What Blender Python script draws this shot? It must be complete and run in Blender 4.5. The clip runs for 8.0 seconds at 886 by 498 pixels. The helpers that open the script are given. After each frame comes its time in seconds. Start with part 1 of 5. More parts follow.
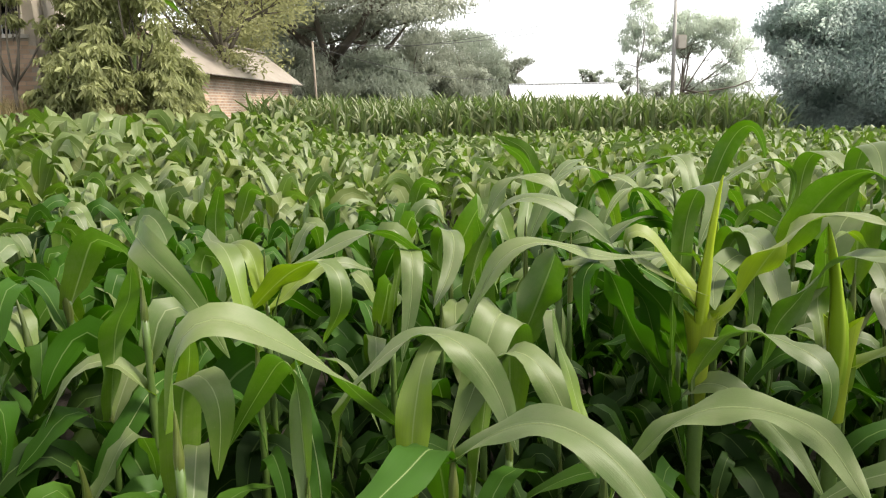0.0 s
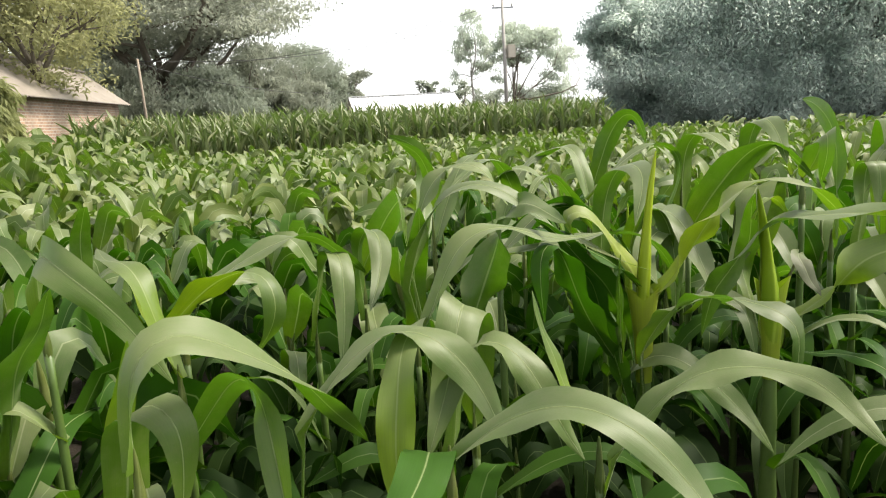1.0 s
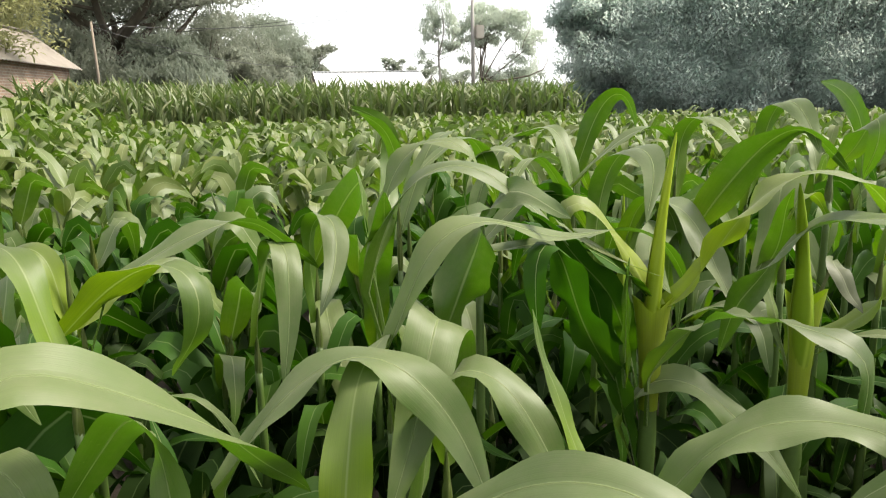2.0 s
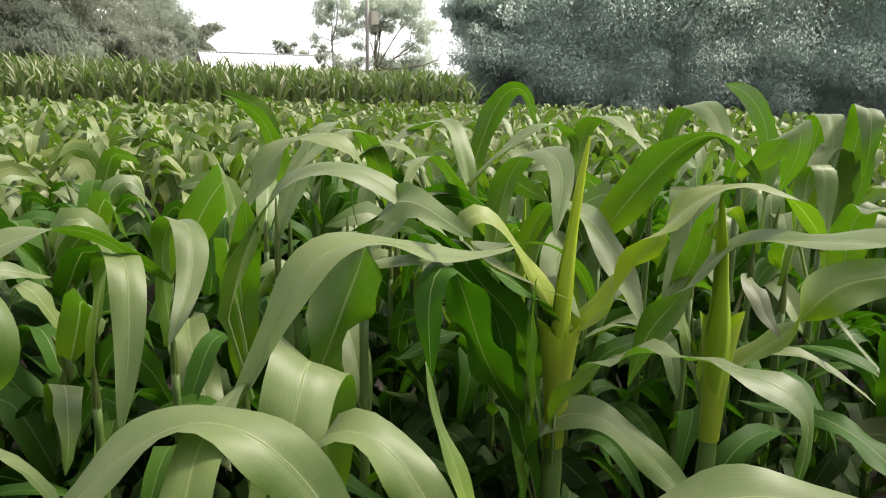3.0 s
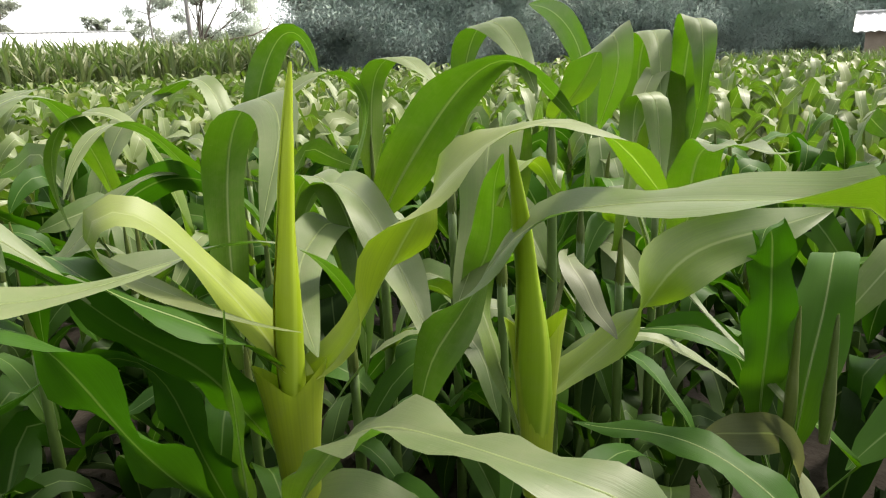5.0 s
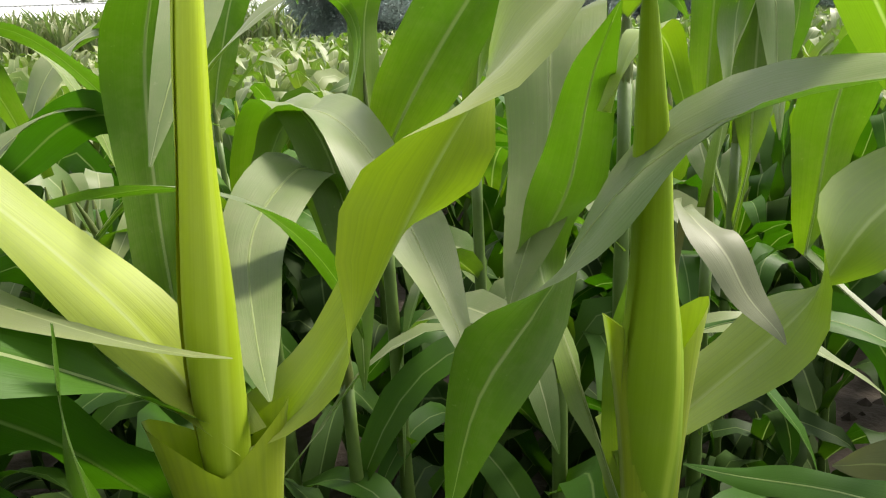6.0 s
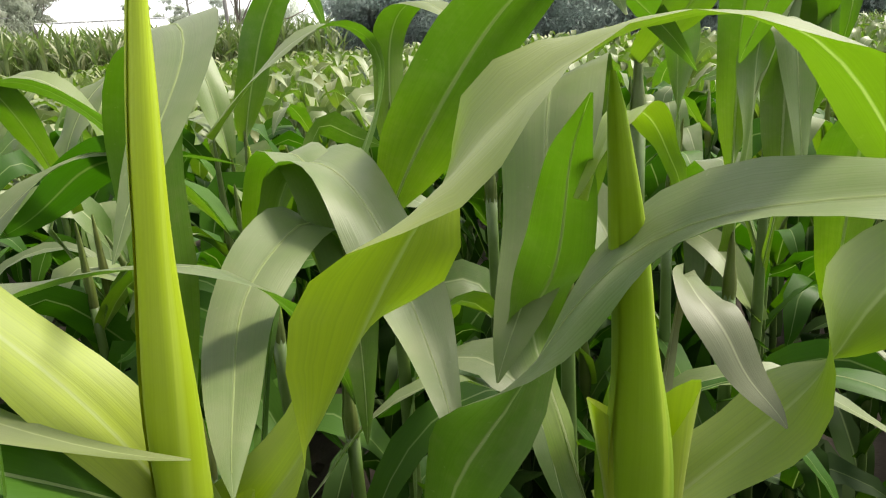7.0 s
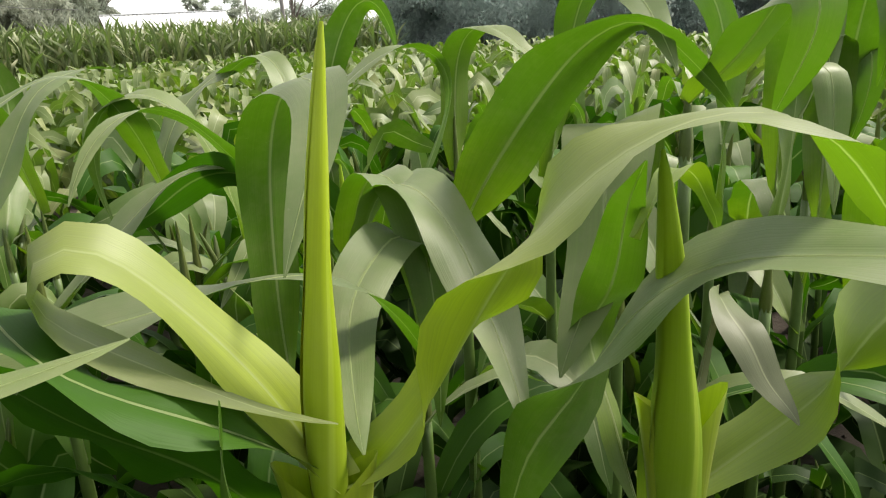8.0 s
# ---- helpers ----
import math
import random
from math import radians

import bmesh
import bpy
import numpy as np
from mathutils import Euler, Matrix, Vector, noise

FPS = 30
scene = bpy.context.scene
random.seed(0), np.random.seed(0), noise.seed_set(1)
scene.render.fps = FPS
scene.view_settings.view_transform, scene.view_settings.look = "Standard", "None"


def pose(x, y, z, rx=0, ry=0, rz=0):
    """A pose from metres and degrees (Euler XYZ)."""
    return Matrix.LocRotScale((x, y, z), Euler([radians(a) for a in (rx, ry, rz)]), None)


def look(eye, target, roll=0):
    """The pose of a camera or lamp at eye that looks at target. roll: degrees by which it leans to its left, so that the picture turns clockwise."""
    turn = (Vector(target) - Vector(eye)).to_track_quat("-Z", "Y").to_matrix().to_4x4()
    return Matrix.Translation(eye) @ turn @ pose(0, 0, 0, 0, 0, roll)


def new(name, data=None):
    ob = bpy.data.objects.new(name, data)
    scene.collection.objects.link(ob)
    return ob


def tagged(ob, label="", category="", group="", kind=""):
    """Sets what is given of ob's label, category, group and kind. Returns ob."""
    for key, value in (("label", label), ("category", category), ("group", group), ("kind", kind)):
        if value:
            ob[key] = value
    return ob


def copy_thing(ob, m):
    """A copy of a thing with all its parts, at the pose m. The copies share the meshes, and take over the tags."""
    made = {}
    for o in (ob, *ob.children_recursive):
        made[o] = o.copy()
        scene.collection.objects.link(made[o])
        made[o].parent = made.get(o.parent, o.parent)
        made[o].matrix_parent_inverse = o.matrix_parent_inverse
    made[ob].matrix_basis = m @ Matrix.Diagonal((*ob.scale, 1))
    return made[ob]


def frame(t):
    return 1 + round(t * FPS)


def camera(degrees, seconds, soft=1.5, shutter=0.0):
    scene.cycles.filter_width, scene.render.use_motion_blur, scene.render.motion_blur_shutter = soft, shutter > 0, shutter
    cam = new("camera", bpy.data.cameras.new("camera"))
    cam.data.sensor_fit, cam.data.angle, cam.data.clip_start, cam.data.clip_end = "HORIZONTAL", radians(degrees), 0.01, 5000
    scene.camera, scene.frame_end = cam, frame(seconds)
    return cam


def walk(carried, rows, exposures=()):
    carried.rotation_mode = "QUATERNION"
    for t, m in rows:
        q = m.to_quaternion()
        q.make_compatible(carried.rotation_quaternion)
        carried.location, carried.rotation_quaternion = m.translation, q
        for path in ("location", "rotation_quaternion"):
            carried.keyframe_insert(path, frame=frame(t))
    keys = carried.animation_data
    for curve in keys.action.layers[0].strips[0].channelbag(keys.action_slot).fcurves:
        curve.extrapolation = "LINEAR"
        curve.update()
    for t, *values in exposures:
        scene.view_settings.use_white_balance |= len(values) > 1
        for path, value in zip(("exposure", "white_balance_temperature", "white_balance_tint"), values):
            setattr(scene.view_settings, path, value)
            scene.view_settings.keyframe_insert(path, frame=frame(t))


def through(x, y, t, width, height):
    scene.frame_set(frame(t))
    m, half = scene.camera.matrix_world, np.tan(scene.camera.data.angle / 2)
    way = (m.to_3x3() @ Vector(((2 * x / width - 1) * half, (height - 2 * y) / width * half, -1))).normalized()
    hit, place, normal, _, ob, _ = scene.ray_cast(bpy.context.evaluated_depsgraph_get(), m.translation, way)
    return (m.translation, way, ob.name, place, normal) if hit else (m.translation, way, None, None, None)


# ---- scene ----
cam = camera(63.5, 8.0, 1.1)
PATH = [
    (0, (0.3, 0.424, 1.552), (0.29, 2.388, 1.171), -1.1),
    (0.5, (0.281, 0.457, 1.548), (0.259, 2.419, 1.158), -1.3),
    (1, (0.059, 0.532, 1.496), (0.467, 2.456, 1.134), -3.5),
    (1.2, (0.014, 0.575, 1.499), (0.466, 2.49, 1.138), -3.7),
    (2.3, (0.16, 1.002, 1.453), (0.682, 2.885, 1.023), -0.6),
    (2.5, (0.175, 1.051, 1.472), (0.704, 2.94, 1.082), -0.8),
    (3, (0.212, 1.124, 1.464), (0.999, 2.907, 1.015), 1.2),
    (3.5, (0.166, 1.142, 1.452), (1.0, 2.901, 0.99), -1.2),
    (4, (0.287, 1.223, 1.4), (1.209, 2.936, 0.938), -1.9),
    (4.5, (0.513, 1.415, 1.405), (1.316, 3.176, 0.9), -3.4),
    (5, (0.662, 1.484, 1.383), (1.774, 3.056, 0.842), -2.4),
    (5.2, (0.686, 1.505, 1.357), (1.802, 3.062, 0.78), -1.5),
    (6.3, (0.902, 1.9, 1.239), (2.001, 3.446, 0.604), -3.7),
    (6.5, (0.908, 1.883, 1.255), (1.961, 3.454, 0.607), -1.9),
    (7, (0.919, 1.832, 1.298), (1.925, 3.455, 0.712), -4.2),
    (7.2, (0.913, 1.795, 1.349), (1.882, 3.44, 0.756), -2.6),
    (7.5, (0.865, 1.759, 1.378), (1.775, 3.461, 0.862), -2.6),
    (8, (0.821, 1.736, 1.366), (1.72, 3.422, 0.774), -3.5),
]
walk(cam, [(t, look(eye, target, roll)) for t, eye, target, roll in PATH], [(0, 0.60), (1.0, 0.60), (3.0, 0.55), (4.0, 0.68), (4.5, 0.86), (5.2, 0.74), (6.4, 1.04), (7.0, 0.80), (8.0, 0.60)])

# ---- world and light ----
world = bpy.data.worlds.new("hazy_sky")
scene.world = world
world.use_nodes = True
wn, wl = world.node_tree.nodes, world.node_tree.links
sky = wn.new("ShaderNodeTexSky")
sky.sky_type = "NISHITA"
sky.sun_disc = False
sky.sun_elevation, sky.sun_rotation = radians(52), radians(98)
sky.air_density, sky.dust_density, sky.ozone_density = 1.0, 1.0, 1.0
hue = wn.new("ShaderNodeHueSaturation")
hue.inputs["Saturation"].default_value = 0.06
wl.new(sky.outputs["Color"], hue.inputs["Color"])
wl.new(hue.outputs["Color"], wn["Background"].inputs["Color"])
wn["Background"].inputs["Strength"].default_value = 0.245

sun_data = bpy.data.lights.new("sun", "SUN")
sun_data.energy, sun_data.angle, sun_data.color = 5.0, radians(13), (1.0, 0.92, 0.78)
sun = new("sun", sun_data)
SUN_TURN, SUN_HEIGHT = radians(98), radians(52)
sun.matrix_world = look((20 * math.sin(SUN_TURN) * math.cos(SUN_HEIGHT), 20 * math.cos(SUN_TURN) * math.cos(SUN_HEIGHT), 20 * math.sin(SUN_HEIGHT)), (0, 0, 0))


# ---- materials ----
def material(name):
    m = bpy.data.materials.new(name)
    m.use_nodes = True
    return m, m.node_tree.nodes, m.node_tree.links, m.node_tree.nodes["Principled BSDF"]


def ramp(nodes, stops):
    r = nodes.new("ShaderNodeValToRGB")
    while len(r.color_ramp.elements) < len(stops):
        r.color_ramp.elements.new(0.5)
    for e, (at, c) in zip(r.color_ramp.elements, stops):
        e.position, e.color = at, (*c, 1)
    return r


def noise_node(nodes, links, scale, detail=4.0, rough=0.55, coords="Object"):
    tc = nodes.new("ShaderNodeTexCoord")
    n = nodes.new("ShaderNodeTexNoise")
    n.inputs["Scale"].default_value, n.inputs["Detail"].default_value, n.inputs["Roughness"].default_value = scale, detail, rough
    links.new(tc.outputs[coords], n.inputs["Vector"])
    return n


def mix_color(nodes, links, fac, a, b, mode="MIX"):
    m = nodes.new("ShaderNodeMix")
    m.data_type, m.blend_type = "RGBA", mode
    for socket, value in ((m.inputs[0], fac), (m.inputs[6], a), (m.inputs[7], b)):
        if isinstance(value, bpy.types.NodeSocket):
            links.new(value, socket)
        elif isinstance(value, tuple):
            socket.default_value = (*value, 1)
        else:
            socket.default_value = value
    return m.outputs[2]


def math_node(nodes, links, op, a, b=None):
    m = nodes.new("ShaderNodeMath")
    m.operation = op
    for socket, value in zip(m.inputs, (a, b)):
        if isinstance(value, bpy.types.NodeSocket):
            links.new(value, socket)
        elif value is not None:
            socket.default_value = value
    return m.outputs[0]


def maize_leaf_material(name, blade, young, rib, through, gloss=0.5, island=False, young_end=0.38, share=0.36, spec=0.5, dusty=1.0, streak=0.32):
    """A maize blade: u runs across it (0.5 at the midrib), v from its base to its tip. dusty scales dust and painted
    paleness.
    """
    m, nodes, links, bsdf = material(name)
    uv = nodes.new("ShaderNodeUVMap")
    sep = nodes.new("ShaderNodeSeparateXYZ")
    links.new(uv.outputs[0], sep.inputs[0])
    u, v = sep.outputs[0], sep.outputs[1]
    off = math_node(nodes, links, "ABSOLUTE", math_node(nodes, links, "SUBTRACT", u, 0.5))
    # fine parallel veins, stretched along the blade
    comb = nodes.new("ShaderNodeCombineXYZ")
    links.new(math_node(nodes, links, "MULTIPLY", u, 46.0), comb.inputs[0])
    links.new(math_node(nodes, links, "MULTIPLY", v, 2.2), comb.inputs[1])
    vein = nodes.new("ShaderNodeTexNoise")
    vein.inputs["Scale"].default_value, vein.inputs["Detail"].default_value = 1.0, 2.0
    links.new(comb.outputs[0], vein.inputs["Vector"])
    veins = ramp(nodes, [(0.35, (0, 0, 0)), (0.7, (1, 1, 1))])
    links.new(vein.outputs["Fac"], veins.inputs[0])
    # broad blotches
    blot = noise_node(nodes, links, 9.0, 3.0)
    # one blade against the next
    if island:
        geo = nodes.new("ShaderNodeNewGeometry")
        rnd = geo.outputs["Random Per Island"]
    else:
        rnd = nodes.new("ShaderNodeObjectInfo").outputs["Random"]
    young_mask = ramp(nodes, [(0.3 * young_end, (1, 1, 1)), (young_end, (0, 0, 0))])
    links.new(v, young_mask.inputs[0])
    c = mix_color(nodes, links, young_mask.outputs[0], blade, young)
    darker = tuple(x * 0.62 for x in blade)
    c = mix_color(nodes, links, math_node(nodes, links, "MULTIPLY", veins.outputs[0], streak), c, darker)
    c = mix_color(nodes, links, math_node(nodes, links, "MULTIPLY", blot.outputs["Fac"], 0.35), c, tuple(x * 1.45 for x in blade))
    shade = ramp(nodes, [(0.0, (0.68, 0.76, 0.68)), (0.5, (1, 1, 1)), (1.0, (1.42, 1.18, 1.25))])
    links.new(rnd, shade.inputs[0])
    c = mix_color(nodes, links, 1.0, c, shade.outputs[0], "MULTIPLY")
    rib_mask = ramp(nodes, [(0.010, (1, 1, 1)), (0.032, (0, 0, 0))])
    links.new(off, rib_mask.inputs[0])
    c = mix_color(nodes, links, math_node(nodes, links, "MULTIPLY", rib_mask.outputs[0], 0.6), c, rib)
    # dull dusty patches
    patch = noise_node(nodes, links, 34.0, 5.0, 0.7)
    patches = ramp(nodes, [(0.45, (0, 0, 0)), (0.72, (1, 1, 1))])
    links.new(patch.outputs["Fac"], patches.inputs[0])
    c = mix_color(nodes, links, math_node(nodes, links, "MULTIPLY", patches.outputs[0], 0.18 * dusty), c, (0.27, 0.24, 0.14))
    # dust and painted sky sheen: blades turn paler where they face up
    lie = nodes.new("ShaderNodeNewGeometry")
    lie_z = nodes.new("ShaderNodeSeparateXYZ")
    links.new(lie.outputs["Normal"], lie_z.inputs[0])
    up_pale = ramp(nodes, [(0.0, (0, 0, 0)), (0.75, (1, 1, 1))])
    links.new(lie_z.outputs[2], up_pale.inputs[0])
    up_pale_amount = math_node(nodes, links, "MULTIPLY", up_pale.outputs[0], math_node(nodes, links, "ADD", math_node(nodes, links, "MULTIPLY", blot.outputs["Fac"], 0.38 * dusty), 0.08 * dusty))
    c = mix_color(nodes, links, up_pale_amount, c, (0.30, 0.29, 0.19))
    # dusty specks
    speck = noise_node(nodes, links, 160.0, 2.0)
    dust = ramp(nodes, [(0.70, (0, 0, 0)), (0.78, (1, 1, 1))])
    links.new(speck.outputs["Fac"], dust.inputs[0])
    c = mix_color(nodes, links, math_node(nodes, links, "MULTIPLY", dust.outputs[0], 0.18 * dusty), c, (0.42, 0.40, 0.30))
    links.new(c, bsdf.inputs["Base Color"])
    bsdf.inputs["Roughness"].default_value = gloss
    # fine dusty hairs on the blade
    bsdf.inputs["Sheen Weight"].default_value, bsdf.inputs["Sheen Roughness"].default_value = 0.07 * dusty, 0.4
    bsdf.inputs["Sheen Tint"].default_value = (1.0, 0.93, 0.86, 1)
    bsdf.inputs["Specular IOR Level"].default_value = spec
    bump = nodes.new("ShaderNodeBump")
    bump.inputs["Strength"].default_value, bump.inputs["Distance"].default_value = 0.16, 0.002
    links.new(vein.outputs["Fac"], bump.inputs["Height"])
    links.new(bump.outputs[0], bsdf.inputs["Normal"])
    trans = nodes.new("ShaderNodeBsdfTranslucent")
    t = mix_color(nodes, links, young_mask.outputs[0], through, (through[0] * 1.7, through[1] * 1.25, through[2]))
    t = mix_color(nodes, links, math_node(nodes, links, "MULTIPLY", veins.outputs[0], 0.4), t, tuple(x * 0.7 for x in through))
    t = mix_color(nodes, links, math_node(nodes, links, "MULTIPLY", rib_mask.outputs[0], 0.6), t, (0.30, 0.42, 0.10))
    links.new(t, trans.inputs["Color"])
    mixer = nodes.new("ShaderNodeMixShader")
    mixer.inputs[0].default_value = share
    links.new(bsdf.outputs[0], mixer.inputs[1])
    links.new(trans.outputs[0], mixer.inputs[2])
    links.new(mixer.outputs[0], nodes["Material Output"].inputs["Surface"])
    return m


def leafy(name, colour, through, spread=0.5, share=0.35, rough=0.8):
    """Foliage of a tree or shrub, with each leaf a little different."""
    m, nodes, links, bsdf = material(name)
    geo = nodes.new("ShaderNodeNewGeometry")
    big = noise_node(nodes, links, 0.9, 3.0)
    c = mix_color(nodes, links, geo.outputs["Random Per Island"], tuple(x * (1 - spread) for x in colour), tuple(x * (1 + spread) for x in colour))
    c = mix_color(nodes, links, big.outputs["Fac"], c, tuple(x * 0.8 for x in colour))
    links.new(c, bsdf.inputs["Base Color"])
    bsdf.inputs["Roughness"].default_value, bsdf.inputs["Specular IOR Level"].default_value = rough, 0.12
    trans = nodes.new("ShaderNodeBsdfTranslucent")
    trans.inputs["Color"].default_value = (*through, 1)
    mixer = nodes.new("ShaderNodeMixShader")
    mixer.inputs[0].default_value = share
    links.new(bsdf.outputs[0], mixer.inputs[1])
    links.new(trans.outputs[0], mixer.inputs[2])
    links.new(mixer.outputs[0], nodes["Material Output"].inputs["Surface"])
    return m


def rough_surface(name, dark, light, scale, rough=0.8, bump_size=0.01, fine=6.0, metal=0.0, rnd=0.0):
    """A matt surface with stains and grain at two scales."""
    m, nodes, links, bsdf = material(name)
    a = noise_node(nodes, links, scale, 5.0)
    b = noise_node(nodes, links, scale * fine, 4.0)
    c = mix_color(nodes, links, a.outputs["Fac"], dark, light)
    c = mix_color(nodes, links, math_node(nodes, links, "MULTIPLY", b.outputs["Fac"], 0.5), c, tuple(x * 0.55 for x in dark))
    if rnd:
        info = nodes.new("ShaderNodeObjectInfo")
        c = mix_color(nodes, links, math_node(nodes, links, "MULTIPLY", info.outputs["Random"], rnd), c, tuple(x * 1.5 for x in light))
    links.new(c, bsdf.inputs["Base Color"])
    bsdf.inputs["Roughness"].default_value, bsdf.inputs["Metallic"].default_value = rough, metal
    bump = nodes.new("ShaderNodeBump")
    bump.inputs["Strength"].default_value, bump.inputs["Distance"].default_value = 0.6, bump_size
    links.new(b.outputs["Fac"], bump.inputs["Height"])
    links.new(bump.outputs[0], bsdf.inputs["Normal"])
    return m


BLADE, YOUNG, RIB, THROUGH = (0.058, 0.118, 0.009), (0.215, 0.325, 0.004), (0.30, 0.35, 0.18), (0.074, 0.190, 0.002)
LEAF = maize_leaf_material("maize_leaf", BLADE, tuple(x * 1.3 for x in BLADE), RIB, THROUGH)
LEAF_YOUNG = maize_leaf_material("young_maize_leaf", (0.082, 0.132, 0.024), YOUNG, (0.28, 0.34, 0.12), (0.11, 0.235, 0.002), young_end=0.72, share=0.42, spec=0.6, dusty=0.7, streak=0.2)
# low leaves: two darker copies with the canopy's shade painted in
LEAF_SHADED = maize_leaf_material("shaded_maize_leaf", (0.018, 0.044, 0.006), (0.024, 0.048, 0.008), (0.09, 0.13, 0.05), (0.014, 0.052, 0.001), 0.55, spec=0.12, dusty=0.05)
LEAF_HALF_SHADED = maize_leaf_material("half_shaded_maize_leaf", (0.030, 0.088, 0.005), (0.040, 0.098, 0.007), (0.15, 0.21, 0.08), (0.032, 0.115, 0.001), 0.5, spec=0.15, dusty=0.08)
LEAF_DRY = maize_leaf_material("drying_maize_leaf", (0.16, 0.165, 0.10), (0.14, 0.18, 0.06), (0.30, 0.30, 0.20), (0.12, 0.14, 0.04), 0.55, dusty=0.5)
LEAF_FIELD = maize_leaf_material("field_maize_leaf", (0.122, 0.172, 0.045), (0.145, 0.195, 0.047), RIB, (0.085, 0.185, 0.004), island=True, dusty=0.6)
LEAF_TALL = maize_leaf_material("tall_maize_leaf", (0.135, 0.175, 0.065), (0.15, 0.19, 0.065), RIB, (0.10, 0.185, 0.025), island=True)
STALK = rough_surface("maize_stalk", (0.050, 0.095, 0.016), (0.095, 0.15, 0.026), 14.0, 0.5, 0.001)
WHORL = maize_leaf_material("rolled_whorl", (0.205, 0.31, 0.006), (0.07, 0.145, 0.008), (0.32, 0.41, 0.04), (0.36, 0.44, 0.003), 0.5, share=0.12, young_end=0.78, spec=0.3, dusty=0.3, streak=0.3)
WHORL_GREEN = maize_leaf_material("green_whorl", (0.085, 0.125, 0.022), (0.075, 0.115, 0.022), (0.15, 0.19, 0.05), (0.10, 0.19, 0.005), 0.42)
MIDRIB = leafy("leaf_midrib", (0.27, 0.32, 0.15), (0.46, 0.56, 0.28), 0.05, 0.55, 0.5)
SOIL = rough_surface("soil", (0.026, 0.020, 0.014), (0.055, 0.041, 0.029), 2.2, 0.95, 0.02, 9.0)
BRICK = rough_surface("brick", (0.27, 0.175, 0.12), (0.43, 0.31, 0.22), 6.0, 0.9, 0.004, 6.0, 0.0, 0.5)


def brickwork(name):
    """Far brick walling: courses too small to tell apart, with paler joints."""
    m, nodes, links, bsdf = material(name)
    tc = nodes.new("ShaderNodeTexCoord")
    sep = nodes.new("ShaderNodeSeparateXYZ")
    links.new(tc.outputs["Object"], sep.inputs[0])
    flat_xy = nodes.new("ShaderNodeCombineXYZ")
    links.new(math_node(nodes, links, "ADD", sep.outputs[0], sep.outputs[1]), flat_xy.inputs[0])
    links.new(sep.outputs[2], flat_xy.inputs[1])
    b = nodes.new("ShaderNodeTexBrick")
    b.inputs["Scale"].default_value, b.inputs["Brick Width"].default_value, b.inputs["Row Height"].default_value, b.inputs["Mortar Size"].default_value = 1.0, 0.25, 0.085, 0.012
    b.inputs["Color1"].default_value, b.inputs["Color2"].default_value, b.inputs["Mortar"].default_value = (0.42, 0.27, 0.18, 1), (0.27, 0.17, 0.12, 1), (0.45, 0.40, 0.33, 1)
    links.new(flat_xy.outputs[0], b.inputs["Vector"])
    stain = noise_node(nodes, links, 1.4, 5.0)
    stains = ramp(nodes, [(0.42, (0, 0, 0)), (0.68, (1, 1, 1))])
    links.new(stain.outputs["Fac"], stains.inputs[0])
    c = mix_color(nodes, links, math_node(nodes, links, "MULTIPLY", stains.outputs[0], 0.6), b.outputs["Color"], (0.17, 0.135, 0.10))
    links.new(c, bsdf.inputs["Base Color"])
    bsdf.inputs["Roughness"].default_value = 0.9
    return m


BRICKWORK = brickwork("far_brickwork")
MORTAR = rough_surface("mortar", (0.30, 0.26, 0.21), (0.42, 0.37, 0.31), 5.0, 0.95, 0.004)
TIN_OLD = rough_surface("rusted_tin", (0.20, 0.165, 0.135), (0.42, 0.38, 0.33), 0.9, 0.55, 0.004, 7.0, 0.3)
TIN_NEW = rough_surface("pale_tin", (0.66, 0.67, 0.68), (0.82, 0.82, 0.82), 0.5, 0.45, 0.003, 7.0, 0.2)
PLASTER = rough_surface("plaster", (0.42, 0.38, 0.32), (0.56, 0.52, 0.45), 1.2, 0.9, 0.004)
WOOD = rough_surface("weathered_wood", (0.20, 0.16, 0.12), (0.34, 0.29, 0.23), 5.0, 0.85, 0.004)
CONCRETE = rough_surface("concrete", (0.30, 0.29, 0.27), (0.44, 0.42, 0.39), 3.0, 0.85, 0.003)
BARK = rough_surface("bark", (0.10, 0.085, 0.065), (0.21, 0.18, 0.14), 3.0, 0.95, 0.02)
BARK_PALE = rough_surface("pale_bark", (0.26, 0.25, 0.22), (0.42, 0.40, 0.36), 2.0, 0.9, 0.01)
GREY_STEEL = rough_surface("grey_steel", (0.25, 0.26, 0.27), (0.36, 0.37, 0.38), 3.0, 0.5, 0.001, 6.0, 0.5)
CABLE = rough_surface("black_cable", (0.05, 0.05, 0.05), (0.09, 0.09, 0.09), 3.0, 0.6, 0.001)
# near-black colour that stands for the shade inside rooms
SHADE_DARK = rough_surface("painted_room_shade", (0.03, 0.03, 0.035), (0.05, 0.05, 0.055), 2.0, 0.9, 0.001)
DRY_GRASS = leafy("dry_grass", (0.36, 0.30, 0.17), (0.34, 0.28, 0.12), 0.45)
SHRUB = leafy("shrub_leaf", (0.26, 0.275, 0.135), (0.40, 0.43, 0.18), 0.65, 0.45)
TREE_OLIVE = leafy("olive_tree_leaf", (0.28, 0.285, 0.16), (0.42, 0.43, 0.20), 0.4, 0.5)
# distant leaves: haze is painted into these pale grey base colours
TREE_DARK = leafy("dark_tree_leaf", (0.245, 0.265, 0.215), (0.42, 0.45, 0.36), 0.12, 0.6)
TREE_GREY = leafy("haze_grey_tree_leaf", (0.29, 0.32, 0.26), (0.42, 0.47, 0.37), 0.25, 0.5)
TREE_HAZY = leafy("hazy_tree_leaf", (0.40, 0.44, 0.37), (0.68, 0.74, 0.64), 0.12, 0.62)
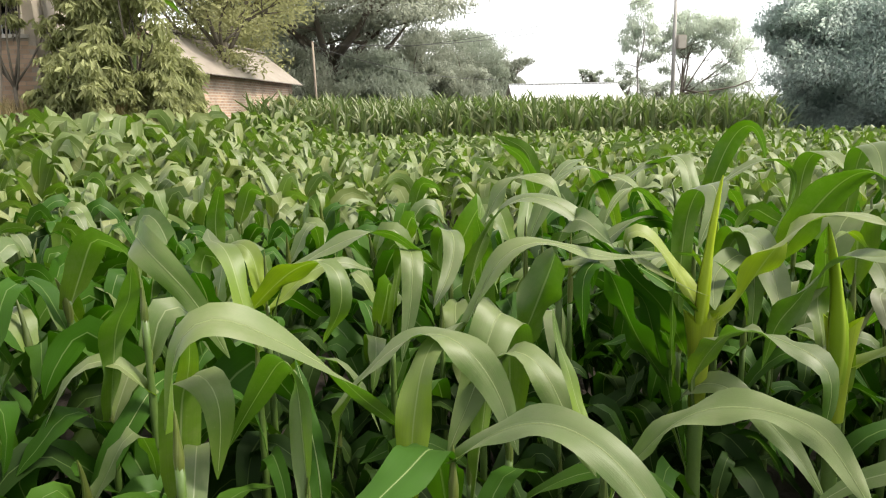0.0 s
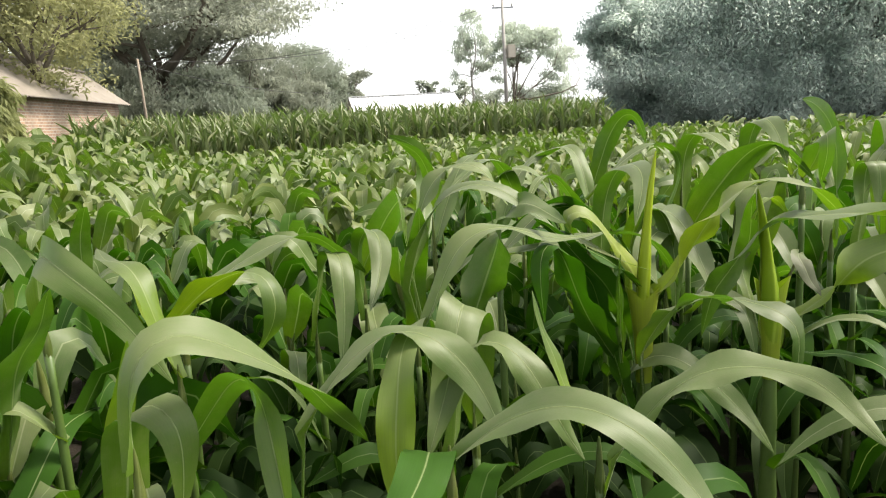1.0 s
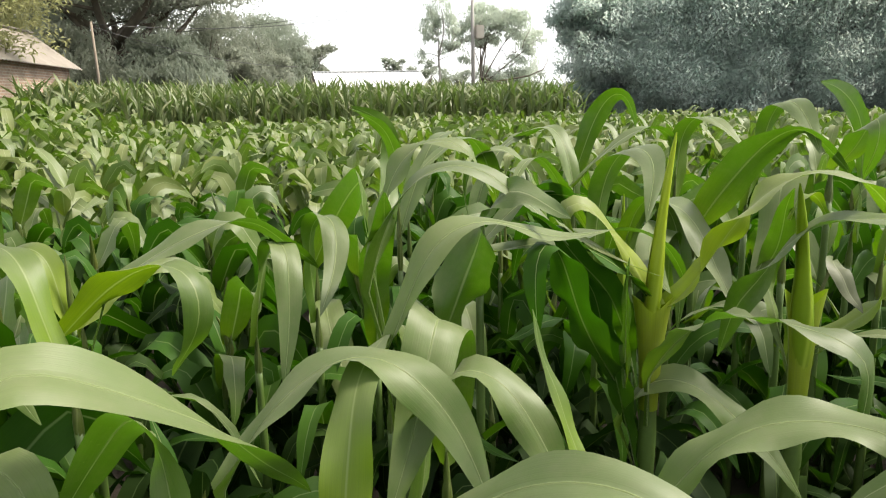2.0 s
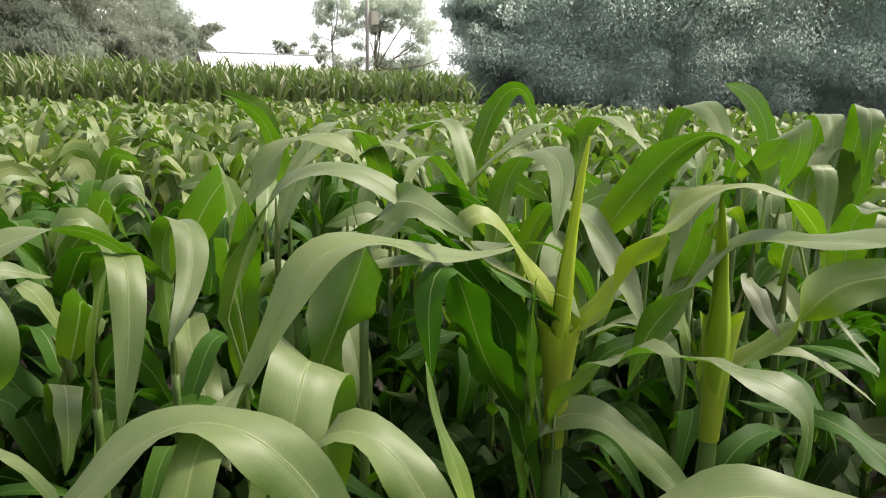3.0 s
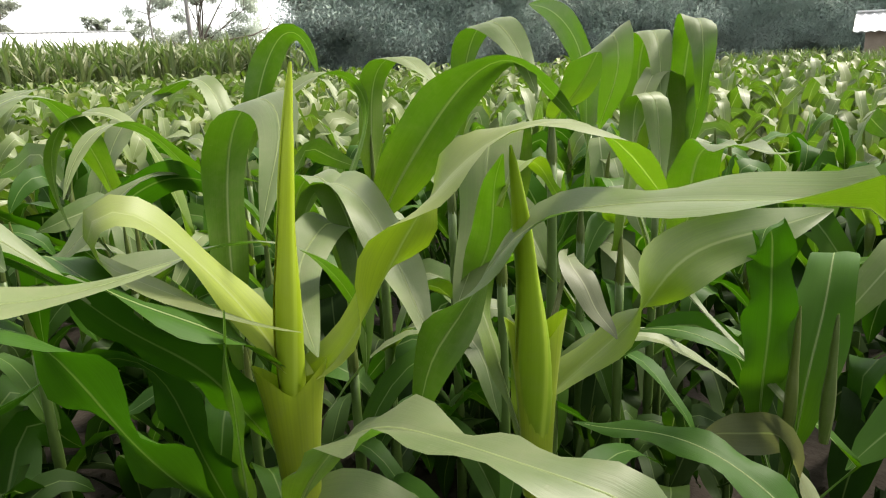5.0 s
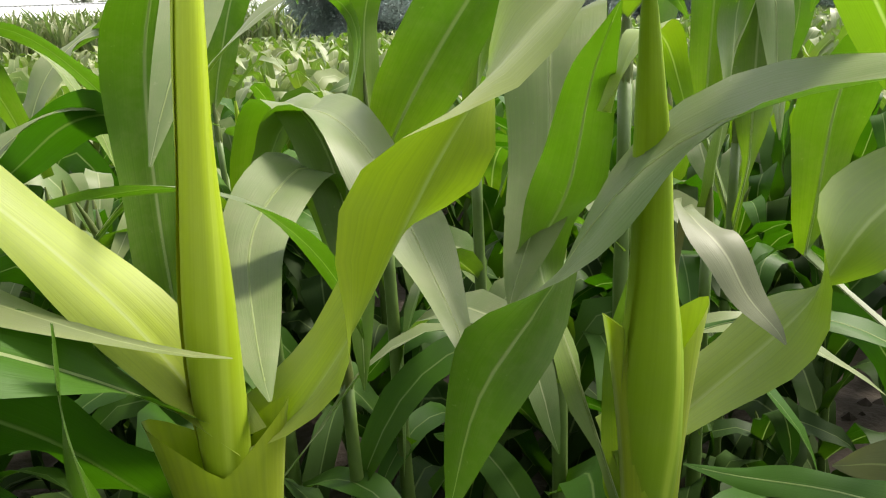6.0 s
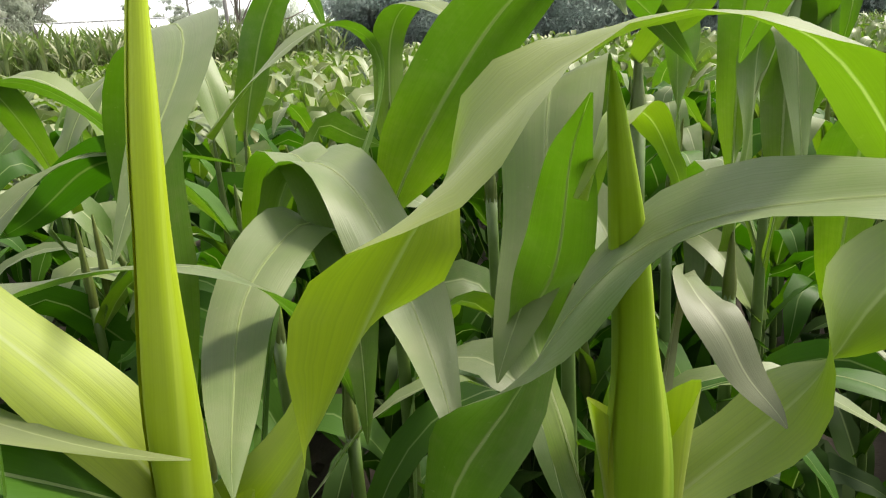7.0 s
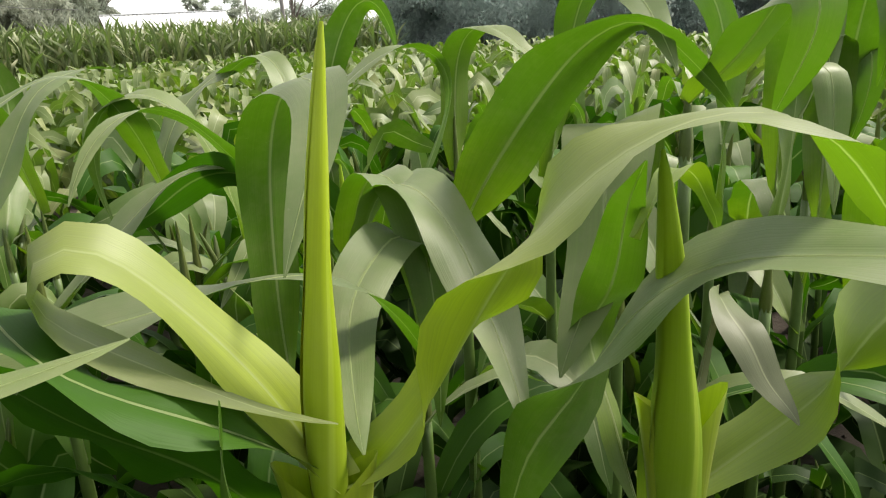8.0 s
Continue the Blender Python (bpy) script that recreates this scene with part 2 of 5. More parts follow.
GROVE = leafy("grove_leaf", (0.35, 0.405, 0.375), (0.62, 0.70, 0.645), 0.05, 0.75)


# ---- building helpers ----
def mesh_of(name, verts, faces, mat, uvs=None, smooth=True):
    me = bpy.data.meshes.new(name)
    if isinstance(faces, np.ndarray):
        verts, faces = verts.tolist(), faces.tolist()
    me.from_pydata([tuple(v) for v in verts], [], [tuple(f) for f in faces])
    if uvs is not None:
        layer = me.uv_layers.new(name="UVMap")
        loops = np.empty(len(me.loops), dtype=np.int32)
        me.loops.foreach_get("vertex_index", loops)
        layer.data.foreach_set("uv", np.asarray(uvs, dtype=np.float32)[loops].ravel())
    me.materials.append(mat)
    if smooth:
        me.polygons.foreach_set("use_smooth", np.ones(len(me.polygons), dtype=bool))
    me.update()
    return me


def part_mesh(name, me, parent, label=""):
    ob = new(name, me)
    ob.parent = parent
    return tagged(ob, label)


def part(name, bm, mat, parent, label="", smooth=False):
    me = bpy.data.meshes.new(name)
    bm.to_mesh(me)
    bm.free()
    me.materials.append(mat)
    if smooth:
        me.polygons.foreach_set("use_smooth", np.ones(len(me.polygons), dtype=bool))
    return part_mesh(name, me, parent, label)


def thing(name, place, label, category, group="", kind=""):
    ob = new(name)
    ob.empty_display_size = 0.1
    ob.location = place
    return tagged(ob, label, category, group, kind)


def boxed(x0, x1, y0, y1, z0, z1, bevel=0.0):
    bm = bmesh.new()
    bmesh.ops.create_cube(bm, size=1.0, matrix=Matrix.LocRotScale(((x0 + x1) / 2, (y0 + y1) / 2, (z0 + z1) / 2), None, (x1 - x0, y1 - y0, z1 - z0)))
    if bevel:
        bmesh.ops.bevel(bm, geom=bm.edges[:], offset=bevel, segments=2, affect="EDGES")
    return bm


def tube_arrays(points, radii, sides=8):
    """Vertices, faces and uvs of a tapered tube along points."""
    pts = np.asarray(points, float)
    verts, faces, uvs = [], [], []
    n = len(pts)
    for i, p in enumerate(pts):
        d = pts[min(i + 1, n - 1)] - pts[max(i - 1, 0)]
        d /= np.linalg.norm(d) + 1e-9
        a = np.cross(d, (0.0, 1.0, 0.0) if abs(d[1]) < 0.9 else (1.0, 0.0, 0.0))
        a /= np.linalg.norm(a)
        b = np.cross(d, a)
        for k in range(sides):
            w = 2 * math.pi * k / sides
            verts.append(p + radii[i] * (math.cos(w) * a + math.sin(w) * b))
            uvs.append((k / sides, i / (n - 1)))
    for i in range(n - 1):
        for k in range(sides):
            j = (k + 1) % sides
            faces.append((i * sides + k, i * sides + j, (i + 1) * sides + j, (i + 1) * sides + k))
    faces.append(tuple(range(sides - 1, -1, -1)))
    faces.append(tuple(range((n - 1) * sides, n * sides)))
    return verts, faces, uvs


# ---- the lie of the land ----
def ground_height(x, y):
    """Furrowed soil in the field; the yard by the houses lies on a raised bank."""
    h = 0.035 * noise.noise((x * 1.3, y * 1.3, 0)) + 0.02 * noise.noise((x * 6, y * 6, 3)) + 0.03 * math.cos(x * 2 * math.pi / 0.6)
    away = max(0.0, min(1.0, (math.hypot(x, y) - 9) / 8))
    h *= 1 - away
    bank = max(0.0, min(1.0, (y - 12.2) / 1.0)) * max(0.0, min(1.0, (-4.6 - 0.1 * max(0.0, y - 12.2) - x) / 0.8))
    return h + 1.6 * bank * bank * (3 - 2 * bank)


# ---- maize ----
def blade_arrays(az, rise, length, width, lin=0.0, drop=-110.0, at=0.55, soft=0.12, sweep=0.0, roll=0.0, twist=0.0,
                 base=(0, 0, 0), n=14, across=(-1, -0.6, -0.15, 0, 0.15, 0.6, 1), fold=0.22, ripple=0.10, waves=4.0, phase=0.0, foot=0.55, kink=0.0, turn_at=0.5, root=None, taper=2.8, hug=0.75, flip=0.0, flip_at=0.35, flip2=0.0, flip2_at=0.6, arch=0.0):
    """A maize blade as vertices, faces and uvs. It leaves its base towards az, climbing at rise degrees; lin bends it steadily and drop
    bends it over round the share `at` of its length; sweep turns it sideways, kink turns it round turn_at; roll and twist lean its face, flip
    turns it over round flip_at, and flip2 once more round flip2_at."""
    fine = 4 * n
    s = np.linspace(0, 1, fine + 1)
    el = np.radians(rise + lin * s + drop / (1 + np.exp(-(s - at) / soft)) - drop / (1 + np.exp(at / soft)))
    a = np.radians(az + sweep * s + kink / (1 + np.exp(-(s - turn_at) / 0.06)))
    way = np.stack([np.cos(el) * np.cos(a), np.cos(el) * np.sin(a), np.sin(el)], 1)
    pts = np.vstack([np.zeros(3), np.cumsum((way[1:] + way[:-1]) / 2, 0) * length / fine]) + np.asarray(base, float)
    side = np.stack([-np.sin(a), np.cos(a), 0 * a], 1)
    up = np.cross(way, side)
    r = np.radians(roll + twist * s + flip / (1 + np.exp(-(s - flip_at) / 0.05)) + flip2 / (1 + np.exp(-(s - flip2_at) / 0.03)))[:, None]
    side, up = np.cos(r) * side + np.sin(r) * up, np.cos(r) * up - np.sin(r) * side
    pts = pts + side * (0.05 * width * np.sin(2 * math.pi * 1.7 * s + phase) * s)[:, None] + up * (0.06 * width * np.sin(2 * math.pi * 2.3 * s + 2 * phase) * s)[:, None]
    keep = np.arange(0, fine + 1, 4)
    s, pts, side, up = s[keep], pts[keep], side[keep], up[keep]
    half = width / 2 * (foot + (1 - foot) * np.sin(np.minimum(s / 0.38, 1) * math.pi / 2)) * np.maximum(1 - s ** taper, 0.0) ** 0.8
    half = np.maximum(half, 0.0012)
    verts, uvs, k = [], [], len(across)
    for i in range(n + 1):
        for u in across:
            grip = hug * math.exp(-s[i] / 0.07)
            lift = (fold * (1 - 0.5 * s[i]) + grip) * abs(u) - arch * u * u + ripple * u * u * math.sin(2 * math.pi * waves * s[i] + phase + (1.9 if u > 0 else 0)) * min(1.0, 4 * s[i])
            verts.append(pts[i] + half[i] * (u * math.sqrt(max(0.25, 1 - (fold + grip) ** 2)) * side[i] + lift * up[i]))
            uvs.append((0.5 + u / 2, s[i]))
    if root is not None:
        # the sheath that runs down to the stalk
        foot_row = [np.asarray(root, float) + 0.010 * u * side[0] + 0.004 * abs(u) * up[0] for u in across]
        mid_row = [(verts[j] + 2 * np.asarray(base, float) + foot_row[j]) / 4 for j in range(k)]
        verts, uvs, n = foot_row + mid_row + verts, [(0.5 + u / 2, 0.0) for u in across] * 2 + uvs, n + 2
    faces = [(i * k + j, i * k + j + 1, (i + 1) * k + j + 1, (i + 1) * k + j) for i in range(n) for j in range(k - 1)]
    return verts, faces, uvs


def midrib_arrays(verts, k, thick=0.0015):
    """The keel along a blade's middle, from its base almost to its tip."""
    rows = np.asarray(verts, float).reshape(-1, k, 3)
    mid, n = rows[:, k // 2], len(rows) - 1
    side = rows[:, k // 2 + 1] - rows[:, k // 2 - 1]
    side /= np.linalg.norm(side, axis=1)[:, None] + 1e-9
    way = np.gradient(mid, axis=0)
    up = np.cross(way, side)
    up /= np.linalg.norm(up, axis=1)[:, None] + 1e-9
    w = (thick * (1 - np.linspace(0, 1, n + 1) ** 1.4) + 0.0004)[:, None]
    ring = np.stack([mid + side * w + up * 0.0004, mid + up * (w * 0.5 + 0.0004), mid - side * w + up * 0.0004], 1)[: n]
    faces = [(3 * i + j, 3 * i + j + 1, 3 * i + j + 4, 3 * i + j + 3) for i in range(n - 1) for j in range(2)]
    return ring.reshape(-1, 3), faces


def joined(pieces):
    verts, faces, uvs, off = [], [], [], 0
    for v, f, t in pieces:
        verts.extend(v)
        uvs.extend(t)
        faces.extend(tuple(q + off for q in face) for face in f)
        off += len(v)
    return verts, faces, uvs


def whorl_arrays(base, height, radius, lean=(0, 0), n=22, sides=18):
    """The rolled young leaves in a plant's heart: a slender cone with an overlapping seam."""
    verts, faces, uvs = [], [], []
    for i in range(n + 1):
        s = i / n
        c = np.array(base) + (lean[0] * s * s, lean[1] * s * s, height * s)
        rad = radius * (0.55 + 0.45 * min(1, s / 0.22)) * (1 - s) ** 0.6 * (1 + 0.2 * math.sin(math.pi * min(1, s * 1.6)) + 0.05 * math.sin(17 * s + 1)) + 0.0015
        for k in range(sides + 1):
            w = 2 * math.pi * (k / sides) * 1.35 + 1.6 * s
            verts.append(c + rad * (0.94 + 0.18 * k / sides) * np.array((math.cos(w), math.sin(w), 0)))
            uvs.append((k / sides, 0.3 + 0.7 * s))
    for i in range(n):
        for k in range(sides):
            a = i * (sides + 1) + k
            faces.append((a, a + 1, a + sides + 2, a + sides + 1))
    return verts, faces, uvs


def stalk_arrays(height, radius=0.014, lean=(0.0, 0.0), sides=8):
    pts, rad = [], []
    for i in range(13):
        s = i / 12
        pts.append((lean[0] * s, lean[1] * s, height * s - 0.03 * (1 - s)))
        rad.append(radius * (1.15 - 0.45 * s) * (1.12 if i % 3 == 0 else 1.0))
    return tube_arrays(pts, rad, sides)


def random_plant_spec(rng, tall=1.0):
    """Leaves of an ordinary plant, from the lowest to the highest."""
    turn = rng.uniform(0, 360)
    count = rng.randint(8, 10)
    specs = []
    for i in range(count):
        q = i / (count - 1)
        specs.append(dict(
            az=turn + 180 * (i % 2) + rng.gauss(0, 20), rise=rng.uniform(44, 66) + 18 * q, length=(0.46 + 0.26 * math.sin(math.pi * min(1, q * 1.15))) * rng.uniform(0.85, 1.1) * tall,
            width=(0.104 + 0.040 * math.sin(math.pi * min(1, q * 1.1 + 0.1))) * rng.uniform(0.88, 1.12), lin=rng.uniform(-40, -10), drop=-rng.uniform(80, 165) * (1.1 - 0.2 * q),
            at=rng.uniform(0.40, 0.72), soft=rng.choice((0.025, 0.035, 0.05, 0.09)), sweep=rng.gauss(0, 30), roll=rng.gauss(0, 20), twist=rng.gauss(0, 60),
            base=(0, 0, (0.10 + 0.62 * q ** 1.1) * tall), phase=rng.uniform(0, 6.28), ripple=rng.uniform(0.10, 0.26), fold=rng.uniform(0.08, 0.30), taper=rng.uniform(3.0, 4.2)))
    return specs


PLANT_LABEL = "young green maize plant with arching leaves, rooted in soil"


def maize_plant(place, specs, whorl=(0.72, 0.34, 0.016, (0, 0)), stalk_height=0.75, label=PLANT_LABEL, n=14, shaded_below=0.42, half_shaded_below=0.68, ribs=False, group="maize plants in the field", lean=(0.0, 0.0), heart=None, stalk_radius=0.014):
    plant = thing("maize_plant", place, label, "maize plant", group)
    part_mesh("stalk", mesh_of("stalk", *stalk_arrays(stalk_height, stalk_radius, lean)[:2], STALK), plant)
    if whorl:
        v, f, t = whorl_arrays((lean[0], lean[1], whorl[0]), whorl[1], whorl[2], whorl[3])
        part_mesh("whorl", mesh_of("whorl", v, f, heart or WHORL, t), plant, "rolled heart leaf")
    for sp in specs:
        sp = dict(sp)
        # lower leaves get the darker copies, shade put into the colour
        mat = sp.pop("mat", None) or (LEAF_SHADED if sp["base"][2] < shaded_below else LEAF_HALF_SHADED if sp["base"][2] < half_shaded_below else LEAF)
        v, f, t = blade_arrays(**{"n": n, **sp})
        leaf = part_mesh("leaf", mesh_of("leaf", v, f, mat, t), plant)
        if ribs and mat in (LEAF, LEAF_HALF_SHADED) and "across" in sp:
            part_mesh("midrib", mesh_of("midrib", *midrib_arrays(v, len(sp["across"])), MIDRIB), leaf, "pale raised midrib")
    return plant


def sheath_arrays(z0, z1, wide, deep, spread, turn, n=8, sides=20):
    """The leaf bases clasped round the stem: an oval funnel, higher where the leaves part from it."""
    verts, faces, uvs = [], [], []
    for i in range(n + 1):
        s = i / n
        for k in range(sides):
            w = 2 * math.pi * k / sides
            rise = abs(math.cos(w)) ** 1.5
            a = wide * (0.8 + 0.2 * s) + spread * s ** 2.5 * rise
            x, y = a * math.cos(w), deep * (0.9 + 0.15 * s) * math.sin(w) * (1 + 0.04 * math.sin(3 * w + 5 * s))
            verts.append((x * math.cos(turn) - y * math.sin(turn), x * math.sin(turn) + y * math.cos(turn), z0 + (z1 - z0) * s * (0.86 + 0.14 * rise)))
            uvs.append((k / sides, 0.03 + 0.12 * s))
    for i in range(n):
        for k in range(sides):
            j = (k + 1) % sides
            faces.append((i * sides + k, i * sides + j, (i + 1) * sides + j, (i + 1) * sides + k))
    return verts, faces, uvs


def shaped_plant(spot, whorl, stalk_height, label, seed, leaves):
    """A plant with its own leaves; a few ordinary low leaves fill its foot."""
    rng = random.Random(seed)
    specs = []
    for k, leaf in enumerate(leaves):
        bx, by, bz = leaf["base"]
        specs.append(dict(dict(ripple=0.20 + 0.09 * (k % 3), waves=2.6 + 0.9 * (k % 4), fold=0.30, arch=0.16, across=(-1, -0.72, -0.45, -0.2, 0, 0.2, 0.45, 0.72, 1), phase=1.7 * k, n=28, foot=0.78 if whorl[2] > 0.015 and k < 3 else 0.45, root=(0, 0, max(0.1, bz - 0.16)) if math.hypot(bx, by) > 0.012 else None), **leaf))
    low = min(leaf["base"][2] for leaf in leaves)
    turn = rng.uniform(0, 360)
    for k in range(5):
        specs.append(dict(az=turn + 180 * (k % 2) + rng.gauss(0, 35), rise=rng.uniform(45, 65), length=rng.uniform(0.4, 0.6), width=rng.uniform(0.06, 0.085), lin=-20, drop=-rng.uniform(70, 120),
                          at=rng.uniform(0.35, 0.6), soft=rng.uniform(0.05, 0.14), sweep=rng.gauss(0, 25), roll=rng.gauss(0, 15), twist=rng.gauss(0, 40), base=(0, 0, 0.08 + (low - 0.2) * k / 5), phase=rng.uniform(0, 6), n=12))
    z = ground_height(*spot)
    HERO_SPOTS.append(spot)
    plant = maize_plant((spot[0], spot[1], z), [dict(sp, base=(sp["base"][0], sp["base"][1], sp["base"][2] - z)) for sp in specs], whorl=(whorl[0] - z, *whorl[1:]), stalk_height=min(stalk_height, whorl[0] + 0.03) - z, label=label or PLANT_LABEL,
                        heart=WHORL if whorl[2] > 0.0105 else WHORL_GREEN, stalk_radius=0.024 if whorl[2] > 0.015 else 0.013, ribs=True)
    if whorl[2] > 0.015:
        part_mesh("sheath", mesh_of("sheath", *sheath_arrays(0.74 - z, stalk_height + 0.025 - z, 0.027, 0.022, 0.020, radians(-22))[:2], LEAF_YOUNG, sheath_arrays(0, 1, 1, 1, 0, 0)[2]), plant, "yellow-green leaf sheath clasping the stem")
    return plant


HERO_SPOTS = []


# ---- the plants along the walk, each shaped by itself ----
shaped_plant((0.976, 2.27), (0.9, 0.475, 0.016, (0.035, -0.01)), 0.99, 'maize plant with a tall yellow-green rolled heart leaf', 65, [
    dict(az=148, rise=69, length=0.61, width=0.074, lin=-50, drop=-184, at=0.54, soft=0.033, sweep=59, roll=-30, twist=11, kink=-49, turn_at=0.62, flip=18, flip_at=0.49, foot=0.78, base=(0.006, 0.008, 0.982), mat=LEAF_YOUNG),
    dict(az=300, rise=50, length=0.73, width=0.108, lin=48, drop=-137, at=0.60, soft=0.092, sweep=36, roll=41, twist=-56, kink=30, turn_at=0.61, flip=-59, flip_at=0.25, flip2=59, flip2_at=0.40, foot=0.78, base=(0.044, 0.014, 0.965), mat=LEAF_YOUNG),
    dict(az=204, rise=52, length=0.72, width=0.094, lin=20, drop=-165, at=0.72, soft=0.038, sweep=-34, roll=19, twist=-13, kink=38, turn_at=0.42, flip=-18, flip_at=0.45, foot=0.45, base=(-0.055, 0.011, 0.771), mat=LEAF_HALF_SHADED),
    dict(az=287, rise=66, length=0.71, width=0.101, lin=-103, drop=-65, at=0.81, soft=0.025, sweep=-34, roll=-30, twist=147, kink=58, turn_at=0.69, flip=-79, flip_at=0.45, flip2=16, flip2_at=0.69, foot=0.45, base=(-0.035, -0.053, 0.834)),
    dict(az=330, rise=74, length=0.56, width=0.092, lin=-30, drop=-100, at=0.28, soft=0.067, sweep=-19, roll=3, twist=19, kink=6, turn_at=0.49, flip=22, flip_at=0.39, foot=0.45, base=(-0.060, 0.014, 0.699)),
    dict(az=207, rise=52, length=0.63, width=0.067, lin=-54, drop=-75, at=0.69, soft=0.079, sweep=-55, roll=-16, twist=-10, kink=-71, turn_at=0.39, flip=41, flip_at=0.38, foot=0.45, base=(0.017, 0.020, 0.969), mat=LEAF_HALF_SHADED),
    dict(az=223, rise=61, length=0.52, width=0.092, lin=-30, drop=6, at=0.48, soft=0.076, sweep=-36, roll=3, twist=-19, kink=-13, turn_at=0.52, flip=48, flip_at=0.37, foot=0.45, base=(0.008, 0.101, 0.833), mat=LEAF_HALF_SHADED),
    dict(az=182, rise=74, length=0.61, width=0.080, lin=4, drop=-104, at=0.71, soft=0.051, sweep=-1, roll=25, twist=18, kink=-3, turn_at=0.49, flip=-5, flip_at=0.40, foot=0.45, base=(-0.049, -0.006, 0.675), mat=LEAF_HALF_SHADED),
    dict(az=30, rise=96, length=0.30, width=0.030, lin=-19, drop=9, at=0.48, soft=0.076, sweep=-14, roll=3, twist=-13, kink=-4, turn_at=0.50, flip=5, flip_at=0.40, base=(-0.080, -0.034, 0.815), root=None),
    dict(az=109, rise=54, length=0.86, width=0.100, lin=9, drop=-89, at=0.33, soft=0.095, sweep=21, roll=34, twist=18, kink=-12, turn_at=0.56, flip=14, flip_at=0.40, foot=0.45, base=(0.234, 0.512, 0.947), mat=LEAF_HALF_SHADED),
])
shaped_plant((1.3, 2.17), (0.8, 0.47, 0.0235, (-0.085, -0.05)), 1.0, 'maize plant with broad twisting leaves and one drying leaf', 66, [
    dict(az=323, rise=42, length=0.63, width=0.124, lin=14, drop=-51, at=0.55, soft=0.070, sweep=-21, roll=9, twist=-16, kink=37, turn_at=0.31, flip=-112, flip_at=0.38, foot=0.8, base=(0.042, 0.054, 0.837), mat=LEAF_YOUNG),
    dict(az=259, rise=122, length=0.43, width=0.075, lin=3, drop=-73, at=0.34, soft=0.025, sweep=18, roll=25, twist=4, kink=-32, turn_at=0.46, flip=-48, flip_at=0.41, foot=0.45, base=(-0.003, 0.070, 0.905)),
    dict(az=230, rise=7, length=0.19, width=0.054, lin=-7, drop=-56, at=0.38, soft=0.092, sweep=13, roll=-37, twist=23, kink=38, turn_at=0.43, flip=46, flip_at=0.37, foot=0.45, ripple=0.06, waves=2.0, base=(0.150, 0.089, 1.057), mat=LEAF_DRY),
    dict(az=235, rise=101, length=0.26, width=0.072, lin=0, drop=-8, at=0.5, soft=0.08, foot=0.95, ripple=0.04, waves=1.5, base=(0.015, 0.02, 0.800), mat=LEAF_YOUNG, root=None),
    dict(az=357, rise=71, length=0.23, width=0.033, lin=-27, drop=-95, at=0.29, soft=0.065, sweep=63, roll=-22, twist=-2, kink=-19, turn_at=0.46, flip=23, flip_at=0.42, foot=0.6, base=(-0.054, 0.003, 1.182), mat=LEAF_YOUNG, root=None),
])
shaped_plant((1.5, 1.62), (1.0, 0.2, 0.009, (0, 0)), 1.15, 'maize plant with one long leaf that twists over its neighbour', 67, [
    dict(az=126, rise=4, length=0.73, width=0.119, lin=-42, drop=-34, at=0.48, soft=0.054, sweep=-91, roll=-3, twist=-26, kink=75, turn_at=0.54, flip=144, flip_at=0.73, foot=0.7, base=(-0.165, 0.151, 1.228)),
])
shaped_plant((0.348, 2.054), (0.62, 0.14, 0.009, (0, 0)), 1.01, '', 68, [
    dict(az=7, rise=60, length=0.66, width=0.085, lin=67, drop=-124, at=0.39, soft=0.074, sweep=15, roll=10, twist=-2, kink=-1, turn_at=0.50, flip=6, flip_at=0.45, foot=0.45, base=(-0.019, 0.035, 1.009)),
    dict(az=338, rise=83, length=0.66, width=0.111, lin=-6, drop=-134, at=0.49, soft=0.047, sweep=-13, roll=-24, twist=5, kink=-10, turn_at=0.51, flip=61, flip_at=0.55, foot=0.45, base=(0.018, -0.036, 0.716)),
])
shaped_plant((1.079, 2.739), (0.71, 0.14, 0.009, (0, 0)), 0.81, 'maize plant with an upright leaf folded over at its top', 69, [
    dict(az=288, rise=98, length=0.94, width=0.110, lin=-35, drop=-111, at=0.59, soft=0.103, sweep=-27, roll=13, twist=-10, kink=-28, turn_at=0.74, flip=7, flip_at=0.43, foot=0.45, base=(0.000, 0.000, 0.805)),
])
shaped_plant((1.378, 2.709), (0.95, 0.14, 0.009, (0, 0)), 1.05, 'maize plant with one broad bright green leaf', 70, [
    dict(az=282, rise=61, length=0.62, width=0.132, lin=-31, drop=-91, at=0.71, soft=0.034, sweep=43, roll=-47, twist=-10, kink=-7, turn_at=0.49, flip=31, flip_at=0.47, foot=0.45, base=(0.000, 0.000, 1.047)),
])
shaped_plant((1.214, 2.777), (0.86, 0.14, 0.009, (0, 0)), 0.96, 'maize plant with greyish dusty hanging leaves', 71, [
    dict(az=297, rise=76, length=0.69, width=0.133, lin=-1, drop=-107, at=0.32, soft=0.054, sweep=-26, roll=33, twist=-15, kink=-20, turn_at=0.43, flip=-37, flip_at=0.27, foot=0.45, base=(0.000, 0.000, 0.956)),
])
shaped_plant((1.249, 2.63), (0.76, 0.14, 0.009, (0, 0)), 0.86, '', 72, [
    dict(az=214, rise=86, length=0.69, width=0.094, lin=18, drop=-110, at=0.34, soft=0.027, sweep=14, roll=-34, twist=-4, kink=29, turn_at=0.64, flip=37, flip_at=0.42, foot=0.45, base=(0.000, 0.000, 0.858)),
])
